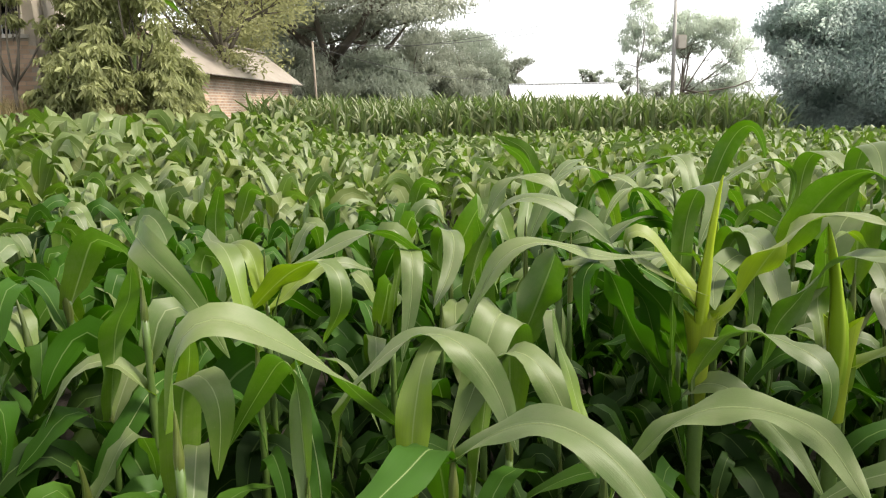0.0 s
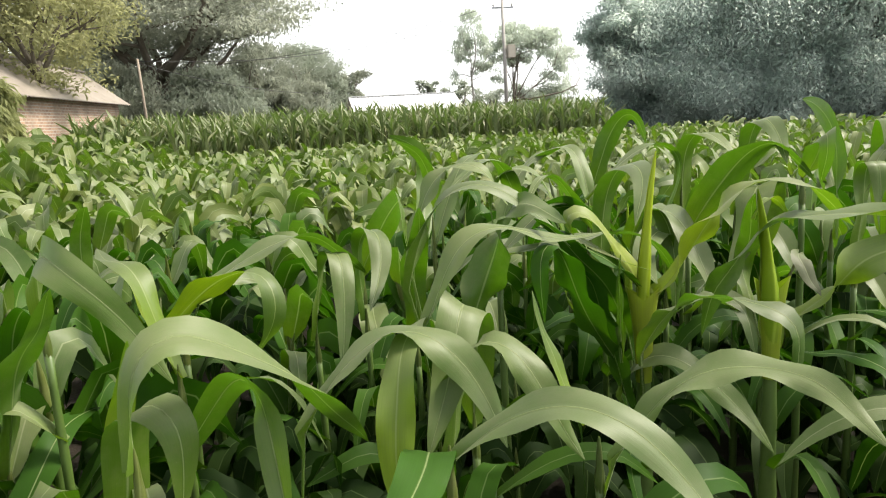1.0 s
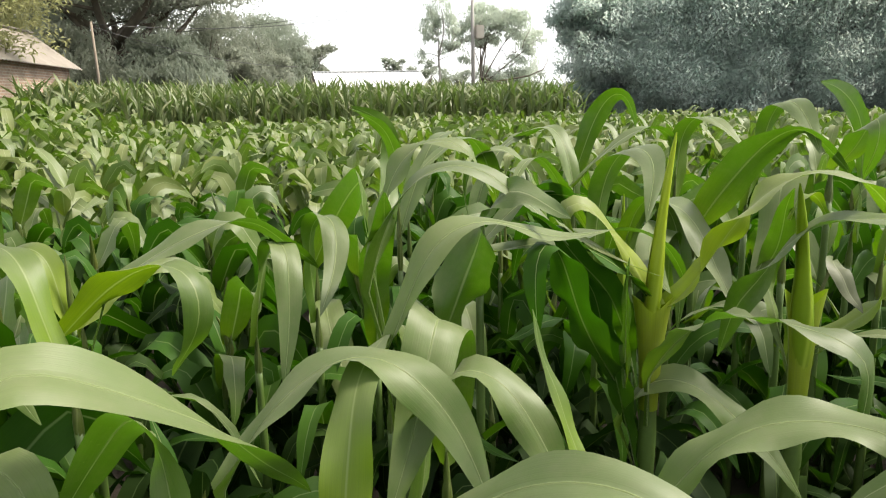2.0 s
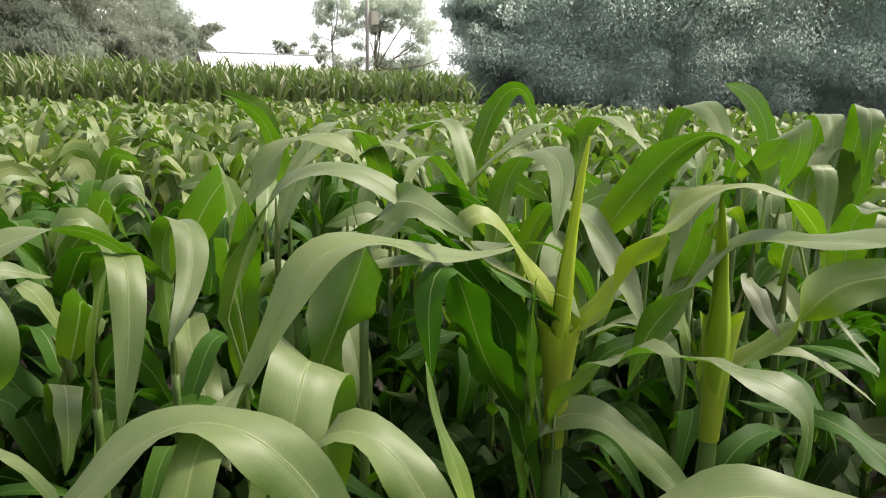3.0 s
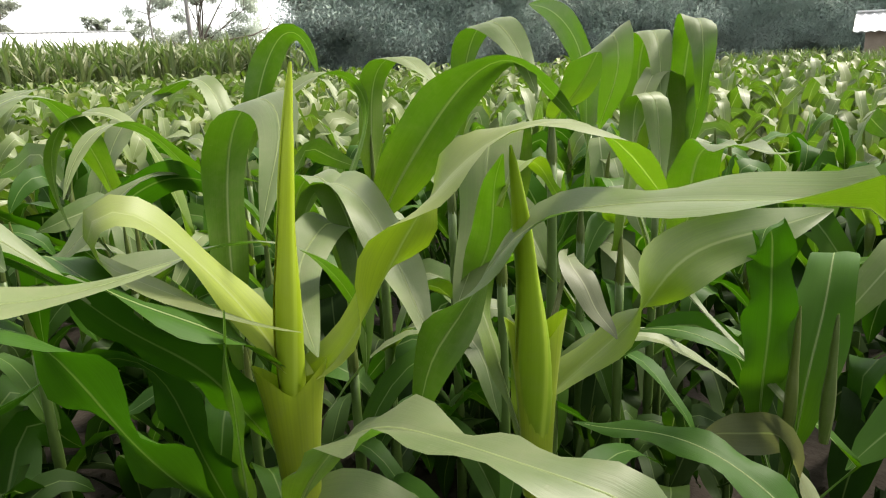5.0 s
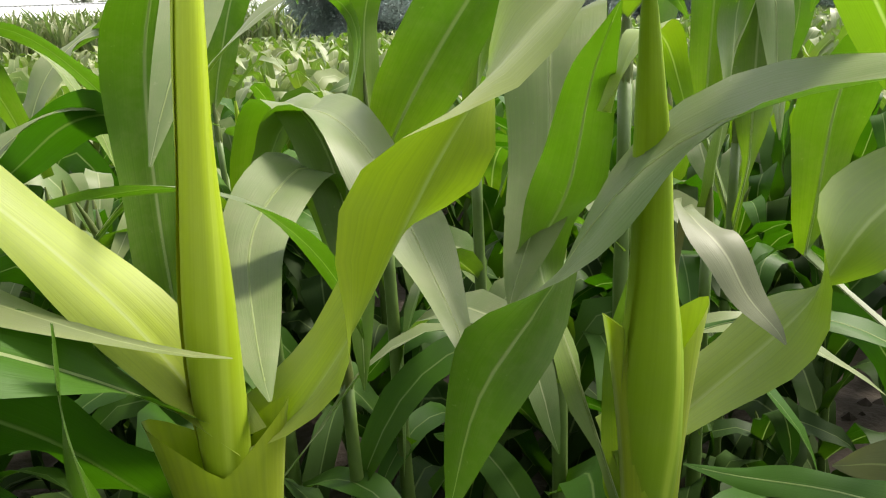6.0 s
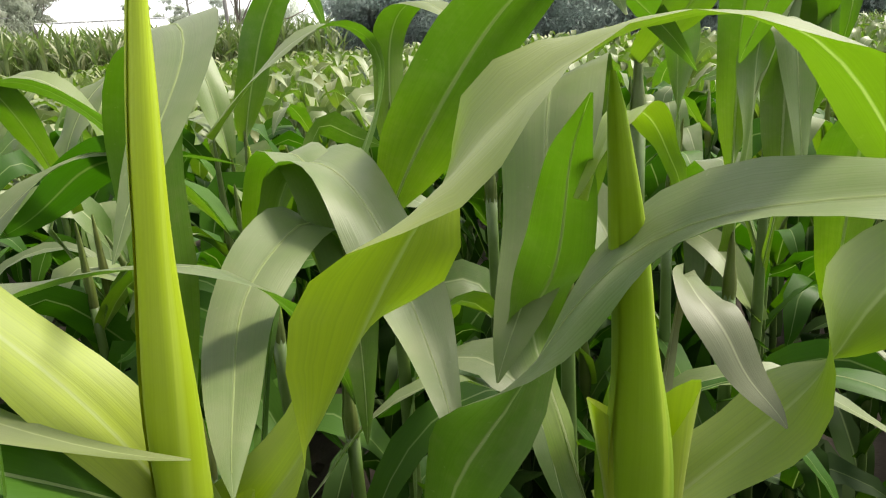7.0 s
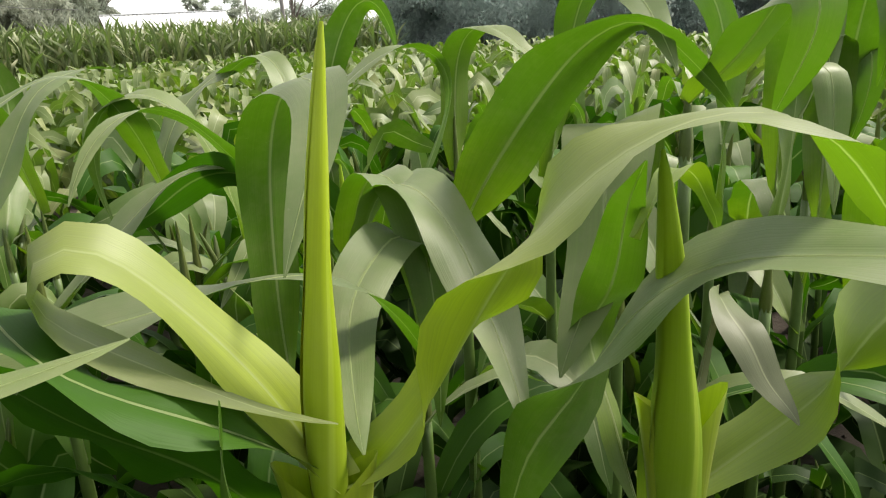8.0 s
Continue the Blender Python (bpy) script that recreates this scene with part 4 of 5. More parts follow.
def in_field(x, y):
    if x <= -4.6:
        return y < 12.4 and x > -10
    return y < 20.0 - 1.0 * max(0.0, x - 9.6) and x < 18


def hero_zone(x, y):
    """The stretch that the separately shaped plants fill."""
    return HERO_X[0] < x < HERO_X[1] and HERO_Y[0] < y < HERO_Y[1]


# little plants crowd between the shaped ones
HERO_X, HERO_Y = (-0.55, 2.3), (-1.0, 3.3)
rng = random.Random(11)
near_places, mid_places = [], []
for i in range(-18, 32):
    for j in range(-26, 81):
        x, y = i * 0.58 + rng.gauss(0, 0.05), j * 0.25 + rng.gauss(0, 0.05)
        turn, size = rng.uniform(0, 2 * math.pi), rng.uniform(0.8, 1.12)
        if not in_field(x, y) or math.hypot(x - 0.4, y - 0.9) < 0.75:
            continue
        if hero_zone(x, y):
            # smaller plants stand between the shaped ones
            if y < 1.25 or (y < 2.4 and rng.random() < 0.78) or min(math.hypot(x - a, y - b) for a, b in HERO_SPOTS) < 0.12 or math.hypot(x - 0.9, y - 1.75) < 0.42:
                continue
            size = rng.uniform(0.60, 0.74) if y < 2.75 else rng.uniform(0.78, 0.92)
        if x < -1.8 and y > 5:
            # plants enlarged towards the bank so the far edge fits the camera's view
            size *= 1 + 0.62 * min(1.0, (-1.8 - x) / 2.5) * min(1.0, (y - 5) / 4)
        z = ground_height(x, y)
        if y > -0.6 and -2.4 < x < 4.6 and y < 5.6:
            near_places.append((x, y, z, turn, size, small if hero_zone(x, y) and y < 2.75 else templates))
        elif y > -1.5 and x < 12 + 0.2 * y:
            mid_places.append((x, y, z, turn, size))
for _ in range(34):
    x, y = rng.uniform(-0.6, 2.4), rng.uniform(2.3, 3.2)
    if math.hypot(x - 0.9, y - 1.75) > 0.45 and min(math.hypot(x - a, y - b) for a, b in HERO_SPOTS) > 0.09:
        near_places.append((x, y, ground_height(x, y), rng.uniform(0, 6.28), rng.uniform(0.5, 0.66) if y < 2.5 else rng.uniform(0.62, 0.8), small))
# rows go on round the camera, cleared and kept low for its view
gap_rng, gap_places = random.Random(17), []
CAMERA_TRACK = [(0.3, 0.4), (0.0, 0.5), (0.08, 0.8), (0.15, 1.1), (0.4, 1.3), (0.65, 1.5), (0.9, 1.85)]
for i in range(-7, 9):
    for j in range(-16, 6):
        x, y = i * 0.58 + gap_rng.gauss(0, 0.05), j * 0.25 + gap_rng.gauss(0, 0.05)
        near_gap = min(math.hypot(x - a, y - c) for a, c in CAMERA_TRACK)
        if near_gap > 0.36 and (hero_zone(x, y) or y < -1.5) and y < 1.25:
            low = y > -0.2 and near_gap < 1.6
            gap_places.append((x, y, ground_height(x, y), gap_rng.uniform(0, 6.28), gap_rng.uniform(0.46, 0.56) if low else gap_rng.uniform(0.82, 1.0)))
for n, (x, y, z, turn, size, kinds) in enumerate(near_places):
    plant = copy_thing(kinds[n % len(kinds)], Matrix.LocRotScale((x, y, z), Euler((rng.gauss(0, 0.05), rng.gauss(0, 0.05), turn)), (size, size, size)))
for tpl in templates + small:
    for child in list(tpl.children):
        bpy.data.objects.remove(child)
    bpy.data.objects.remove(tpl)
models = [low_plant(random.Random(70 + k), 1.0, 7, (-1, -0.5, 0, 0.5, 1)) for k in range(8)]
planted("maize_field", [p for p in mid_places if p[1] < 8.5], models, LEAF_FIELD, "dense field of waist-high green maize plants")
planted("maize_field", gap_places, models, LEAF_FIELD, "lower maize plants round the gap kept clear for the camera")
far_models = [low_plant(random.Random(70 + k), 1.0, 5, (-1, 0, 1)) for k in range(8)]
planted("maize_field", [p for p in mid_places if p[1] >= 8.5], far_models, LEAF_FIELD, "far rows of the dense green maize field")

tall_places = []
for i in range(0, 44):
    for j in range(0, 26):
        x, y = -5.1 + i * 0.34 + rng.gauss(0, 0.07), 20.1 + j * 0.3 + rng.gauss(0, 0.06)
        if -5.2 < x < 9.7:
            tall_places.append((x, y, ground_height(x, y), rng.uniform(0, 6.28), rng.uniform(0.86, 1.16) * (1.16 - 0.08 * min(1.0, max(0.0, (x + 4) / 8)))))
tall_models = [low_plant(random.Random(90 + k), 1.48, 7, (-1, 0, 1), 24.0) for k in range(7)]
planted("tall_maize", tall_places, tall_models, LEAF_TALL, "stand of taller upright maize behind the young field")
strip_places = [(17.5 + rng.uniform(0, 6), 4 + rng.uniform(0, 10), 0.0, rng.uniform(0, 6.28), rng.uniform(0.5, 0.62)) for _ in range(420)]
planted("far_crop", strip_places, tall_models, LEAF_TALL, "strip of upright green crop before the grove", "crop")


# ---- trees ----
def leaf_cloud(rng, clumps, per_clump, size, flat=1.0, hang=-0.3, slim=0.45):
    """Many small leaves scattered through clumps: centre and radius of each."""
    gen = np.random.default_rng(rng.randrange(1 << 30))
    n = len(clumps) * per_clump
    centre = np.repeat(np.array([c for c, _ in clumps], float), per_clump, 0)
    rad = np.repeat(np.array([r for _, r in clumps], float), per_clump)
    d = gen.normal(size=(n, 3)) * (1, 1, flat)
    d /= np.linalg.norm(d, axis=1)[:, None] + 1e-6
    p = centre + d * (rad * gen.random(n) ** 0.45)[:, None] * (1, 1, flat)
    a, e = gen.uniform(0, 6.28, n), gen.normal(hang, 0.6 if hang > -0.6 else 0.3, n)
    along = np.stack([np.cos(a) * np.cos(e), np.sin(a) * np.cos(e), np.sin(e)], 1)
    facing = np.stack([gen.normal(0, 0.4, n), gen.normal(0, 0.4, n), np.ones(n)], 1)
    if hang < -0.6:
        # hanging leaves face outward from the crown
        out = p * (1, 1, 0)
        facing = out / (np.linalg.norm(out, axis=1)[:, None] + 1e-6) + gen.normal(0, 0.35, (n, 3))
    side = np.cross(along, facing)
    side /= np.linalg.norm(side, axis=1)[:, None] + 1e-6
    l, w = (size * gen.uniform(0.6, 1.3, n))[:, None], (size * slim * gen.uniform(0.6, 1.2, n))[:, None]
    up = np.cross(side, along) * w * 0.3
    verts = np.stack([p, p + along * l * 0.5 + side * w / 2 + up, p + along * l, p + along * l * 0.5 - side * w / 2 + up], 1).reshape(-1, 3)
    q = 4 * np.arange(n)[:, None]
    faces = np.concatenate([q + (0, 1, 2), q + (0, 2, 3)], 1).reshape(-1, 3)
    return verts, faces


def branch(rng, a, b, r0, r1, bend=0.12, n=6):
    a, b = np.array(a, float), np.array(b, float)
    off = np.array([rng.gauss(0, 1), rng.gauss(0, 1), rng.gauss(0, 0.5)]) * np.linalg.norm(b - a) * bend
    pts = [a + (b - a) * (i / n) + off * math.sin(math.pi * i / n) for i in range(n + 1)]
    return tube_arrays(pts, [r0 + (r1 - r0) * i / n for i in range(n + 1)], 6)


def tree(place, height, spread, leaf_mat, label, seed, bark=BARK, trunk_r=0.16, fork=0.35, limbs=7, clumps=40, per_clump=60, leaf=0.22, flat=0.75, low=0.35, crown_flat=1.0, name="tree", category="tree", gap=0.0, lop=(0, 0), slim=0.45, puff=(0.16, 0.34), hang=-0.3, crown=()):
    """A tree: tapered trunk with limbs, and a crown of leaf clumps round the limbs' ends or, where given, within the masses (x, y, z, half-widths, clumps) of crown."""
    rng = random.Random(seed)
    t = thing(name, place, label, category)
    top = np.array((rng.gauss(0, 0.04) * height, rng.gauss(0, 0.04) * height, fork * height))
    part_mesh("trunk", mesh_of("trunk", *branch(rng, (0, 0, -0.2), top, trunk_r, trunk_r * 0.7, 0.04)[:2], bark), t)
    spots = []
    for k in range(limbs):
        a = 2 * math.pi * k / limbs + rng.gauss(0, 0.3)
        reach, up = spread * rng.uniform(0.45, 0.95), height * rng.uniform(max(fork, low) + 0.08, 0.92)
        end = np.array((math.cos(a) * reach + lop[0], math.sin(a) * reach + lop[1], up))
        if crown:
            m = crown[k % len(crown)]
            end = np.array((m[0] + m[3] * rng.uniform(-0.7, 0.7), m[1] + m[3] * rng.uniform(-0.7, 0.7), m[2] + m[4] * rng.uniform(-0.2, 0.8)))
        wood = [branch(rng, top * rng.uniform(0.75, 1.0), end, trunk_r * 0.5, trunk_r * 0.1, 0.14)]
        for _ in range(3):
            q = rng.uniform(0.45, 0.9)
            tip = top + (end - top) * q + np.array([rng.gauss(0, spread * 0.22), rng.gauss(0, spread * 0.22), abs(rng.gauss(0, height * 0.07))])
            wood.append(branch(rng, top + (end - top) * q * 0.8, tip, trunk_r * 0.2, trunk_r * 0.05, 0.1, 4))
            spots.append(tip)
        spots.append(end)
        part_mesh("limb", mesh_of("limb", *joined(wood)[:2], bark), t)
    cl = []
    for x, y, z, across, high, count in crown:
        for _ in range(count):
            d = np.array([rng.gauss(0, 1) for _ in range(3)])
            d *= rng.random() ** 0.4 / np.linalg.norm(d)
            cl.append(((x + d[0] * across, y + d[1] * across, z + d[2] * high), spread * rng.uniform(*puff)))
    for k in range(0 if crown else clumps):
        if k < len(spots):
            c = spots[k]
        else:
            a, q = rng.uniform(0, 6.28), math.sqrt(rng.random())
            h = low * height + (height * (1 - low)) * rng.random()
            w = spread * q * math.sqrt(max(0.08, 1 - ((h / height - low) / (1.02 - low) * 2 - 0.9) ** 2)) if crown_flat == 1.0 else spread * q
            c = np.array((math.cos(a) * w + lop[0], math.sin(a) * w + lop[1], h))
        if rng.random() < gap:
            continue
        cl.append((tuple(c), spread * rng.uniform(*puff)))
    part_mesh("crown", mesh_of("crown", *leaf_cloud(rng, cl, per_clump, leaf, flat, hang, slim), leaf_mat, None, False), t)
    return t


SHRUB_LABEL = "leafy yellow-green shrub on the bank beside the brick house"
for k, (x, y, h, w) in enumerate([(-6.1, 13.6, 3.0, 0.68), (-5.5, 14.0, 3.5, 0.85), (-4.9, 13.9, 2.5, 0.7), (-6.6, 14.7, 3.6, 0.42), (-5.7, 13.1, 1.3, 0.7), (-5.0, 13.2, 1.1, 0.55), (-6.3, 13.2, 0.7, 0.4), (-5.75, 16.2, 1.5, 0.8), (-6.4, 17.6, 1.7, 0.9), (-6.3, 19.0, 0.9, 0.5), (-7.25, 13.45, 3.1, 0.3), (-4.3, 21.8, 2.1, 0.55)]):
    tree((x, y, ground_height(x, y) - 0.05), h, w, SHRUB, SHRUB_LABEL, 200 + k, trunk_r=0.05, fork=0.2, limbs=7, clumps=80, per_clump=70, leaf=0.2, low=0.75 if w < 0.35 else 0.06, slim=0.36, puff=(0.16, 0.34), gap=0.15, hang=-0.9, name="shrub", category="shrub")
tree((-6.6, 24, 1.3), 7.1, 2.6, TREE_OLIVE, "olive-green tree behind the tin-roofed house", 220, clumps=80, per_clump=110, leaf=0.2, low=0.25)
tree((-9.5, 30, 0.9), 9.0, 4.0, TREE_OLIVE, "olive-green tree behind the tin-roofed house", 221, clumps=90, per_clump=110, leaf=0.25, low=0.2)
tree((-6.5, 45, 0), 12.5, 8.4, TREE_DARK, "wide spreading dark rain tree with flat layered crown", 222, trunk_r=0.5, fork=0.36, limbs=12, clumps=270, per_clump=260, leaf=0.27, flat=0.34, low=0.5, crown_flat=0.0, gap=0.08)
for k, (x, y, h, w) in enumerate([(-12, 50, 9, 5), (-5, 52, 6.5, 4), (-1, 54, 7.0, 4), (2.2, 58, 7.4, 3.6), (4.6, 60, 6.0, 2.2), (-9, 40, 5.5, 3.5), (-3.5, 42, 4.8, 3.0), (0.5, 48, 4.5, 2.6)]):
    tree((x, y, 0), h, w, TREE_DARK if k % 3 else TREE_GREY, "dense dark green tree in the hazy distance", 230 + k, clumps=110, per_clump=190, leaf=0.25, low=0.08, hang=-0.9)
tree((14.5, 55, 0), 9.6, 3.0, TREE_HAZY, "tall thin eucalyptus tree with drooping leaf clusters", 240, bark=BARK_PALE, trunk_r=0.09, fork=0.5, limbs=8, per_clump=46, leaf=0.26, slim=0.34, puff=(0.10, 0.2), hang=-1.1, crown=((0.3, 0, 8.0, 1.0, 1.5, 34), (-0.6, 0, 6.2, 0.8, 1.1, 20), (1.2, 0, 5.4, 1.0, 1.0, 20), (0.9, 0, 6.8, 1.1, 0.9, 22), (-1.1, 0, 4.6, 0.35, 0.5, 5), (2.3, 0.3, 4.4, 0.5, 0.6, 7)))
tree((18.4, 56, 0), 8.8, 4.4, TREE_HAZY, "broad round-headed tree with open limbs behind the pole", 241, bark=BARK, trunk_r=0.15, fork=0.33, limbs=12, per_clump=74, leaf=0.25, slim=0.45, puff=(0.09, 0.17), hang=-0.9, crown=((0.2, 0, 7.4, 1.8, 1.2, 46), (2.6, 0, 7.0, 1.8, 1.3, 46), (4.3, 0, 5.8, 1.1, 0.9, 18), (-1.3, 0, 6.3, 0.9, 0.8, 14), (1.2, 0.4, 5.8, 1.6, 0.5, 14), (3.4, 0, 3.8, 1.0, 1.8, 30), (1.4, 0, 2.2, 1.2, 1.4, 26), (4.8, 0, 1.6, 1.0, 0.8, 16), (-2.2, 0, 1.5, 1.3, 0.8, 20)))
for k, (x, y, h, w) in enumerate([(14.3, 70, 5.8, 1.2), (16.5, 68, 5.2, 1.6), (19, 66, 4.4, 2.2), (21, 58, 4.2, 2.0), (9, 75, 3.6, 1.5), (11, 75, 3.9, 1.6), (23, 60, 3.8, 2.2)]):
    tree((x, y, 0), h, w, TREE_GREY, "small grey-green tree in the distance, haze put into its colour", 250 + k, clumps=30, per_clump=70, leaf=0.3, low=0.2)
tree((14.4, 30, 0), 7.6, 1.3, GROVE, "slim dark tree at the edge of the grove", 260, clumps=80, per_clump=220, leaf=0.19, low=0.06, puff=(0.3, 0.5), slim=0.5)
GROVE_ROW = [(16.4, 29, 5.4, 2.3), (19.0, 28, 7.6, 3.0), (21.0, 27, 8.2, 3.2), (24, 26, 9, 3.4), (28, 24, 8.6, 3.4), (31.5, 21.5, 9, 3.4), (34, 17.5, 9, 3.4), (35, 12.5, 9, 3.4), (36, 8, 9, 3.4), (36, 4, 9, 3.4), (17.6, 32, 6.0, 2.6), (20, 33, 9, 4), (26, 29, 10, 4)]
for k, (x, y, h, w) in enumerate(GROVE_ROW):
    tree((x, y, 0), h, w, GROVE, "dense dark tree in the shady grove beside the field", 270 + k, clumps=110, per_clump=520, leaf=0.155, low=0.02, puff=(0.36, 0.58), slim=0.55, hang=-0.8)
for k, (x, y) in enumerate([(17.5, 27), (20, 25.8), (22.6, 25), (25.5, 23.8), (28, 21.5), (30.3, 19), (31.8, 16.2), (32.8, 13.4), (33.5, 10.4), (34, 7.2), (34, 4)]):
    tree((x, y, 0), 3.4, 2.1, GROVE, "dense dark undergrowth bush at the foot of the grove", 300 + k, trunk_r=0.05, fork=0.2, limbs=6, clumps=50, per_clump=300, leaf=0.16, low=0.03, name="bush", category="bush", puff=(0.36, 0.55), slim=0.55, hang=-0.8)


# ---- houses ----
def gable_house(place, turn, w, d, eave, ridge, wall_mat, roof_mat, label, over=0.35, rib=0.25, windows=(), base=0.0):
    """Walls, two ribbed tin slopes and a ridge cap. w runs along the ridge."""
    h = thing("house", place, label, "house")
    h.rotation_euler = (0, 0, radians(turn))
    t = 0.2
    for y0, y1 in ((-d / 2, -d / 2 + t), (d / 2 - t, d / 2)):
        part("wall", boxed(-w / 2, w / 2, y0, y1, base, eave), wall_mat, h)
    for x0, x1 in ((-w / 2, -w / 2 + t), (w / 2 - t, w / 2)):
        bm = bmesh.new()
        lo = [bm.verts.new(p) for p in ((x0, -d / 2 + t, base), (x0, d / 2 - t, base), (x0, d / 2 - t, eave), (x0, 0, ridge - 0.06), (x0, -d / 2 + t, eave))]
        hi = [bm.verts.new((x1, v.co.y, v.co.z)) for v in lo]
        bm.faces.new(lo)
        bm.faces.new(hi[::-1])
        for i in range(5):
            bm.faces.new((lo[i], hi[i], hi[(i + 1) % 5], lo[(i + 1) % 5]))
        bmesh.ops.recalc_face_normals(bm, faces=bm.faces[:])
        part("gable", bm, wall_mat, h)
    slope = (ridge - eave) / (d / 2)
    for sgn in (-1, 1):
        verts, faces, cols = [], [], int((w + 2 * over) / rib * 4)
        for thick in (0.0, -0.03):
            for i in range(cols + 1):
                x = -w / 2 - over + (w + 2 * over) * i / cols
                bumpz = 0.02 * math.cos(i * math.pi / 2)
                for q in (0, 1):
                    y = q * (d / 2 + over)
                    verts.append((x, sgn * y, ridge + 0.02 - slope * y + bumpz + thick))
        m = 2 * (cols + 1)
        for i in range(cols):
            faces += [(2 * i, 2 * i + 1, 2 * i + 3, 2 * i + 2), (m + 2 * i, m + 2 * i + 2, m + 2 * i + 3, m + 2 * i + 1), (2 * i + 1, m + 2 * i + 1, m + 2 * i + 3, 2 * i + 3)]
        part_mesh("roof", mesh_of("roof", verts, faces, roof_mat, None, False), h, "ribbed tin roof slope")
    part("ridge_cap", boxed(-w / 2 - over, w / 2 + over, -0.14, 0.14, ridge + 0.01, ridge + 0.07, 0.02), roof_mat, h)
    for x0, x1, z0, z1 in windows:
        # the opening is a dark panel, its inner shade painted on
        win = part("window", boxed(x0, x1, -d / 2 - 0.02, -d / 2 - 0.004, z0, z1), SHADE_DARK, h, "dark panel standing for a shaded window opening")
        for a in ((x0 - 0.06, x0, z0 - 0.06, z1 + 0.06), (x1, x1 + 0.06, z0 - 0.06, z1 + 0.06), (x0, x1, z0 - 0.06, z0), (x0, x1, z1, z1 + 0.06)):
            part("frame", boxed(a[0], a[1], -d / 2 - 0.05, -d / 2 + 0.003, a[2], a[3]), WOOD, win)
    return h


tin_house = gable_house((-7.5, 25.5, 1.2), 86, 10.0, 2.5, 1.75, 2.75, BRICKWORK, TIN_OLD, "small brick house under a rusted tin roof on the bank")
part("pillar", boxed(-5.06, -4.78, -1.32, -1.20, 0.0, 1.72, 0.01), PLASTER, tin_house, "pale plastered corner pillar")
gable_house((8.7, 52, 0), 2, 7.0, 4.6, 2.05, 3.2, PLASTER, TIN_NEW, "long low shed under a pale tin roof beyond the maize")
gable_house((1.0, 52, 0), 0, 2.6, 3, 2.1, 2.6, PLASTER, TIN_NEW, "small low shed under a pale tin roof")
gable_house((27.9, 12.05, 0), -67, 3.4, 1.9, 1.5, 1.95, WOOD, TIN_NEW, "small hut with a pale tin roof before the grove")

# unplastered brick house on the bank, with a window
brick_house = thing("brick_house", (-7.15, 14.0, 1.5), "unplastered red brick house with a framed window", "house")
brick_house.rotation_euler = (0, 0, radians(12))
X0, X1, WIN = -3.0, 0.0, (-0.95, -0.18, 1.55, 2.65)
wall = part("wall", boxed(X0, WIN[0], 0.02, 0.25, -0.3, 3.6), MORTAR, brick_house, "brick wall with pale mortar")
part("wall", boxed(WIN[0], WIN[1], 0.02, 0.25, -0.3, WIN[2]), MORTAR, brick_house)
part("wall", boxed(WIN[0], WIN[1], 0.02, 0.25, WIN[3], 3.6), MORTAR, brick_house)
part("wall", boxed(WIN[1], X1, 0.02, 0.25, -0.3, 3.6), MORTAR, brick_house)
part("side_wall", boxed(X1 - 0.25, X1, 0.25, 5.0, -0.3, 3.6), MORTAR, brick_house)
part("back_wall", boxed(X0, X1 - 0.25, 4.75, 5.0, -0.3, 3.6), MORTAR, brick_house)
part("far_wall", boxed(X0, X0 + 0.25, 0.25, 4.75, -0.3, 3.6), MORTAR, brick_house)
part("roof", boxed(X0 - 0.3, X1 + 0.3, -0.35, 5.3, 3.6, 3.75, 0.01), CONCRETE, brick_house, "flat concrete roof slab")
# a dark board added behind the window paints in the room's shade
part("shade_board", boxed(X0 + 0.3, X1 - 0.3, 1.2, 1.24, 0, 3.5), SHADE_DARK, brick_house, "dark board standing for shade in the room")
win = part("window", boxed(WIN[0], WIN[0] + 0.06, -0.01, 0.2, WIN[2], WIN[3]), PLASTER, brick_house, "barred window in a pale frame")
part("frame", boxed(WIN[1] - 0.06, WIN[1], -0.01, 0.2, WIN[2], WIN[3]), PLASTER, win)
part("frame", boxed(WIN[0] + 0.06, WIN[1] - 0.06, -0.008, 0.198, WIN[3] - 0.06, WIN[3]), PLASTER, win)
part("sill", boxed(WIN[0] - 0.08, WIN[1] + 0.08, -0.07, 0.2, WIN[2] - 0.07, WIN[2]), CONCRETE, win)
for i in range(5):
    x = WIN[0] + 0.14 + i * 0.125
    part("bar", boxed(x - 0.008, x + 0.008, 0.07, 0.086, WIN[2], WIN[3] - 0.06), GREY_STEEL, win)
brick_bm = boxed(-0.118, 0.118, -0.05, 0.05, -0.034, 0.034, 0.006)
brick_me = bpy.data.meshes.new("brick")
brick_bm.to_mesh(brick_me)
brick_bm.free()
brick_me.materials.append(BRICK)
rng = random.Random(3)
for row in range(34):
    z = 0.04 + row * 0.08
    for col in range(6):
        x = X1 - 0.125 - col * 0.25 - (0.125 if row % 2 else 0)
        if WIN[0] - 0.12 < x < WIN[1] + 0.12 and WIN[2] - 0.1 < z < WIN[3] + 0.04:
            continue
        b = part_mesh("brick", brick_me, wall)
        b.location = (x, 0.055 + rng.uniform(-0.004, 0.004), z)
        b.rotation_euler = (0, rng.gauss(0, 0.006), rng.gauss(0, 0.01))

# banana plant among the shrubs
banana = thing("banana_plant", (-5.75, 14.7, 1.55), "banana plant with broad drooping leaves behind the shrubs", "banana plant")
part_mesh("stem", mesh_of("stem", *tube_arrays([(0, 0, -0.1), (0.03, 0, 1.0), (0.0, 0.02, 1.9)], [0.11, 0.09, 0.06], 10)[:2], STALK), banana)
rng = random.Random(61)
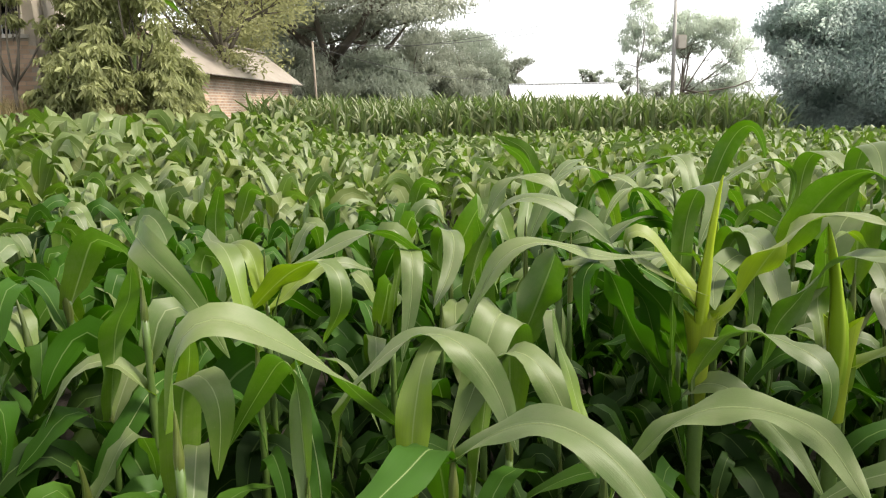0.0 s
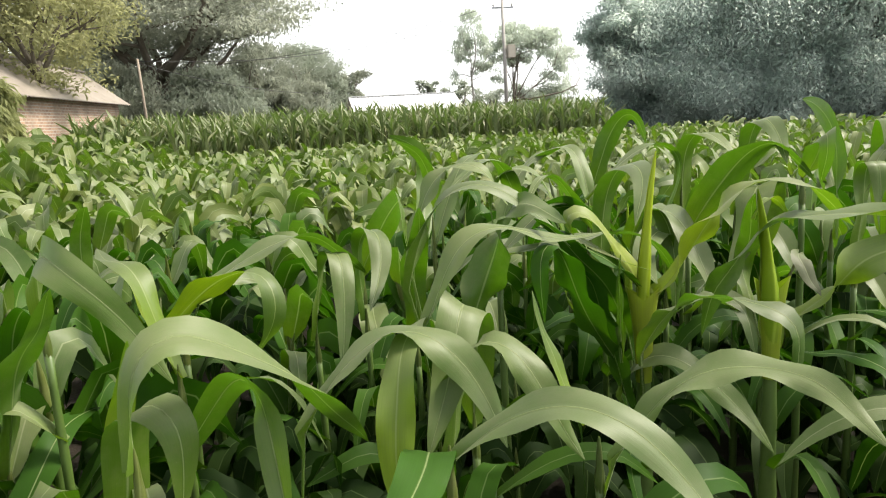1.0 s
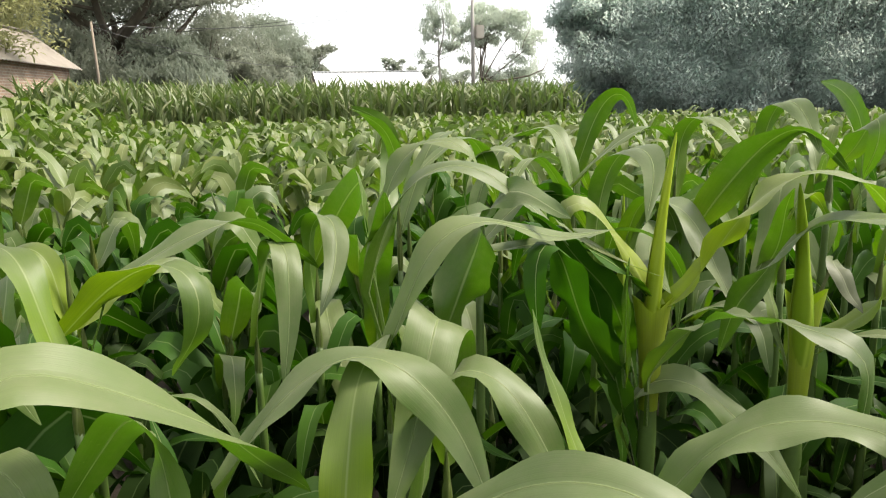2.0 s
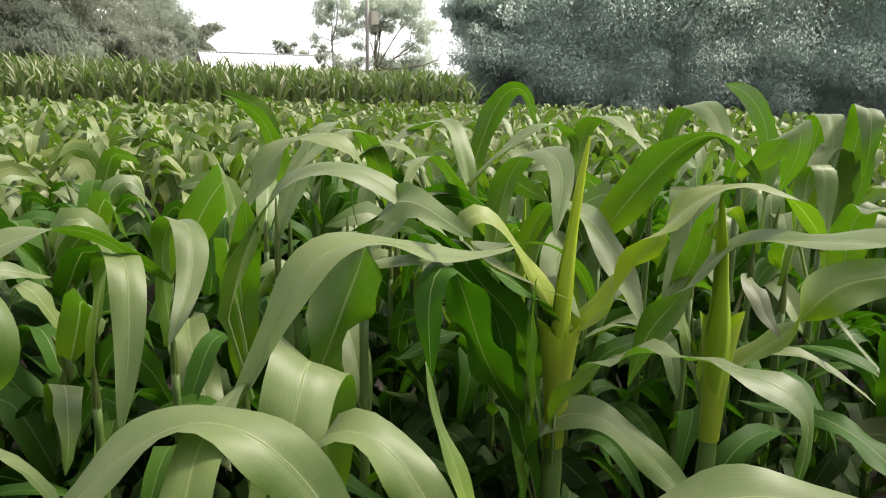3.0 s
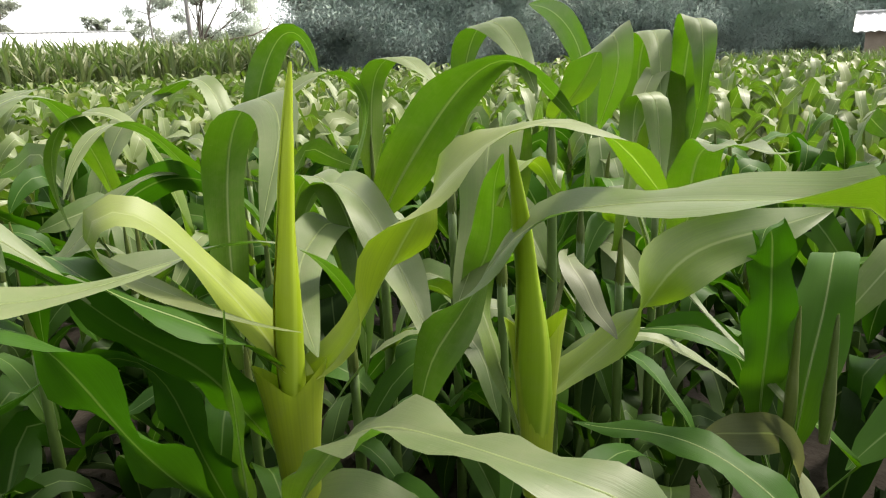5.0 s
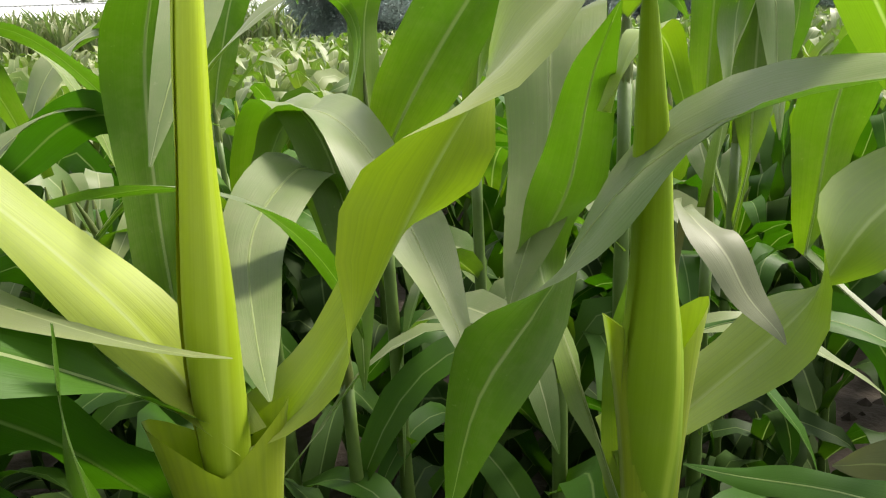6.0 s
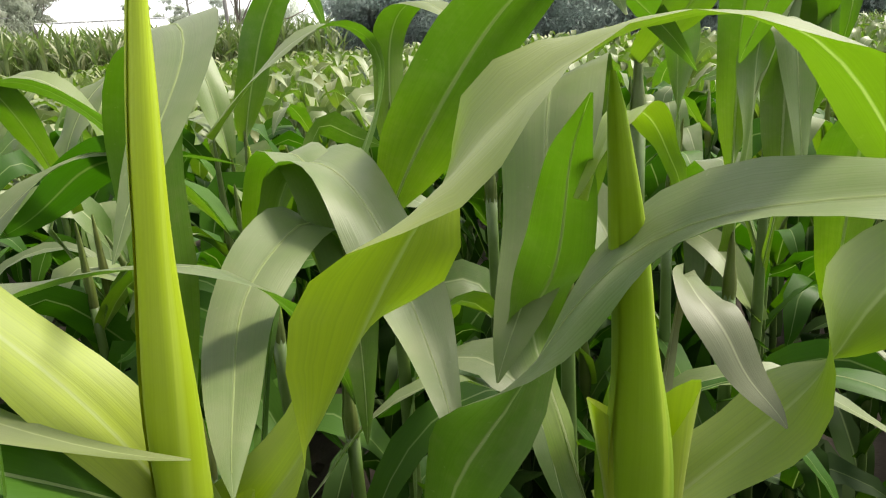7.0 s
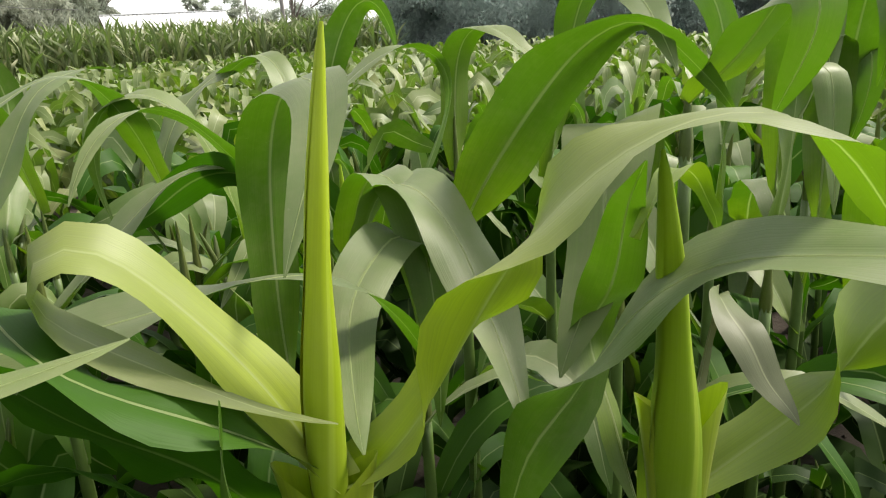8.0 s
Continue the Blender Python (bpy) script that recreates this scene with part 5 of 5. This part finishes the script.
for k in range(7):
    v, f, t = blade_arrays(az=51 * k + rng.gauss(0, 10), rise=rng.uniform(55, 75), length=rng.uniform(1.3, 1.7), width=rng.uniform(0.34, 0.44), lin=-30, drop=-rng.uniform(60, 100), at=0.5, soft=0.12, twist=rng.gauss(0, 25), base=(0, 0, 1.8), n=14, foot=0.2, taper=4.0, phase=k)
    part_mesh("leaf", mesh_of("leaf", v, f, LEAF, t), banana)

# bamboo poles leaning on the brick wall
for x, lean, tall in ((-7.62, 0.10, 2.6), (-7.86, -0.06, 2.3)):
    prop = thing("bamboo_pole", (x, 13.4, 1.5), "thin dry bamboo pole leaning on the brick wall", "pole", "bamboo poles by the wall")
    n = 9
    part_mesh("cane", mesh_of("cane", *tube_arrays([(lean * i / n, 0.34 * i / n, tall * i / n - 0.05) for i in range(n + 1)], [0.027 + 0.005 * (i % 2) for i in range(n + 1)], 8)[:2], WOOD), prop)

# ---- poles and wires ----
pole = thing("utility_pole", (14.2, 45, 0), "tall grey concrete utility pole with transformer box and crossarm", "utility pole")
part_mesh("post", mesh_of("post", *tube_arrays([(0, 0, -0.2), (0, 0, 4.2), (-0.02, 0, 8.4)], [0.14, 0.12, 0.09], 10)[:2], CONCRETE), pole)
part("crossarm", boxed(-0.7, 0.7, -0.06, 0.06, 7.9, 8.0, 0.01), GREY_STEEL, pole)
part("transformer", boxed(0.16, 0.66, -0.25, 0.25, 4.9, 5.7, 0.04), PLASTER, pole, "grey transformer box")
for x in (-0.6, 0.0, 0.6):
    part_mesh("insulator", mesh_of("insulator", *tube_arrays([(x, 0, 8.0), (x, 0, 8.1), (x, 0, 8.2)], [0.03, 0.055, 0.03], 8)[:2], CONCRETE), pole)
pole_2 = thing("wooden_pole", (-5.75, 35, 0), "short weathered wooden pole carrying a sagging wire", "pole")
part_mesh("post", mesh_of("post", *tube_arrays([(0, 0, -0.2), (0.02, 0, 2.5), (-0.03, 0, 4.8)], [0.07, 0.06, 0.05], 8)[:2], WOOD), pole_2)


def wire(a, b, sag, label):
    a, b = np.array(a, float), np.array(b, float)
    pts = [a + (b - a) * s - np.array((0, 0, sag * 4 * s * (1 - s))) for s in np.linspace(0, 1, 21)]
    tagged(new("wire", mesh_of("wire", *tube_arrays(pts, [0.014] * 21, 5)[:2], CABLE)), label, "wire", "wires between the poles")


wire((14.2, 45, 8.0), (-5.75, 35, 4.7), 1.0, "thin dark wire strung between two poles")
wire((13.6, 45, 8.1), (-14, 44, 5.2), 1.2, "thin dark wire sagging towards the trees")
wire((-5.75, 35, 4.6), (3.5, 47, 3.4), 0.4, "thin dark wire sagging from the wooden pole")

# dry grass and litter along the bank
rng = random.Random(21)
tufts = []
for _ in range(9000):
    x, y = rng.uniform(-9.5, -4.4), rng.uniform(12.4, 15.0)
    z, a, l = ground_height(x, y), rng.uniform(0, 6.28), rng.uniform(0.1, 0.42)
    dx, dy, w = math.cos(a) * l * rng.uniform(0.2, 0.8), math.sin(a) * l * rng.uniform(0.2, 0.8), rng.uniform(0.006, 0.016)
    tufts.append(([(x - w * math.sin(a), y + w * math.cos(a), z), (x + w * math.sin(a), y - w * math.cos(a), z), (x + dx, y + dy, z + l)], [(0, 1, 2)], [(0, 0)] * 3))
for _ in range(2600):
    x, y = rng.uniform(-5.0, -3.5), rng.uniform(13.2, 15.6)
    z, a, l = ground_height(x, y), rng.uniform(0, 6.28), rng.uniform(0.5, 1.35)
    dx, dy, w = math.cos(a) * l * rng.uniform(0.1, 0.5), math.sin(a) * l * rng.uniform(0.1, 0.5), rng.uniform(0.008, 0.02)
    tufts.append(([(x - w * math.sin(a), y + w * math.cos(a), z), (x + w * math.sin(a), y - w * math.cos(a), z), (x + dx, y + dy, z + l)], [(0, 1, 2)], [(0, 0)] * 3))
v, f, t = joined(tufts)
tagged(new("dry_grass", mesh_of("dry_grass", v, f, DRY_GRASS, None, False)), "dry straw-coloured grass on the bank", "grass", "", "stuff")
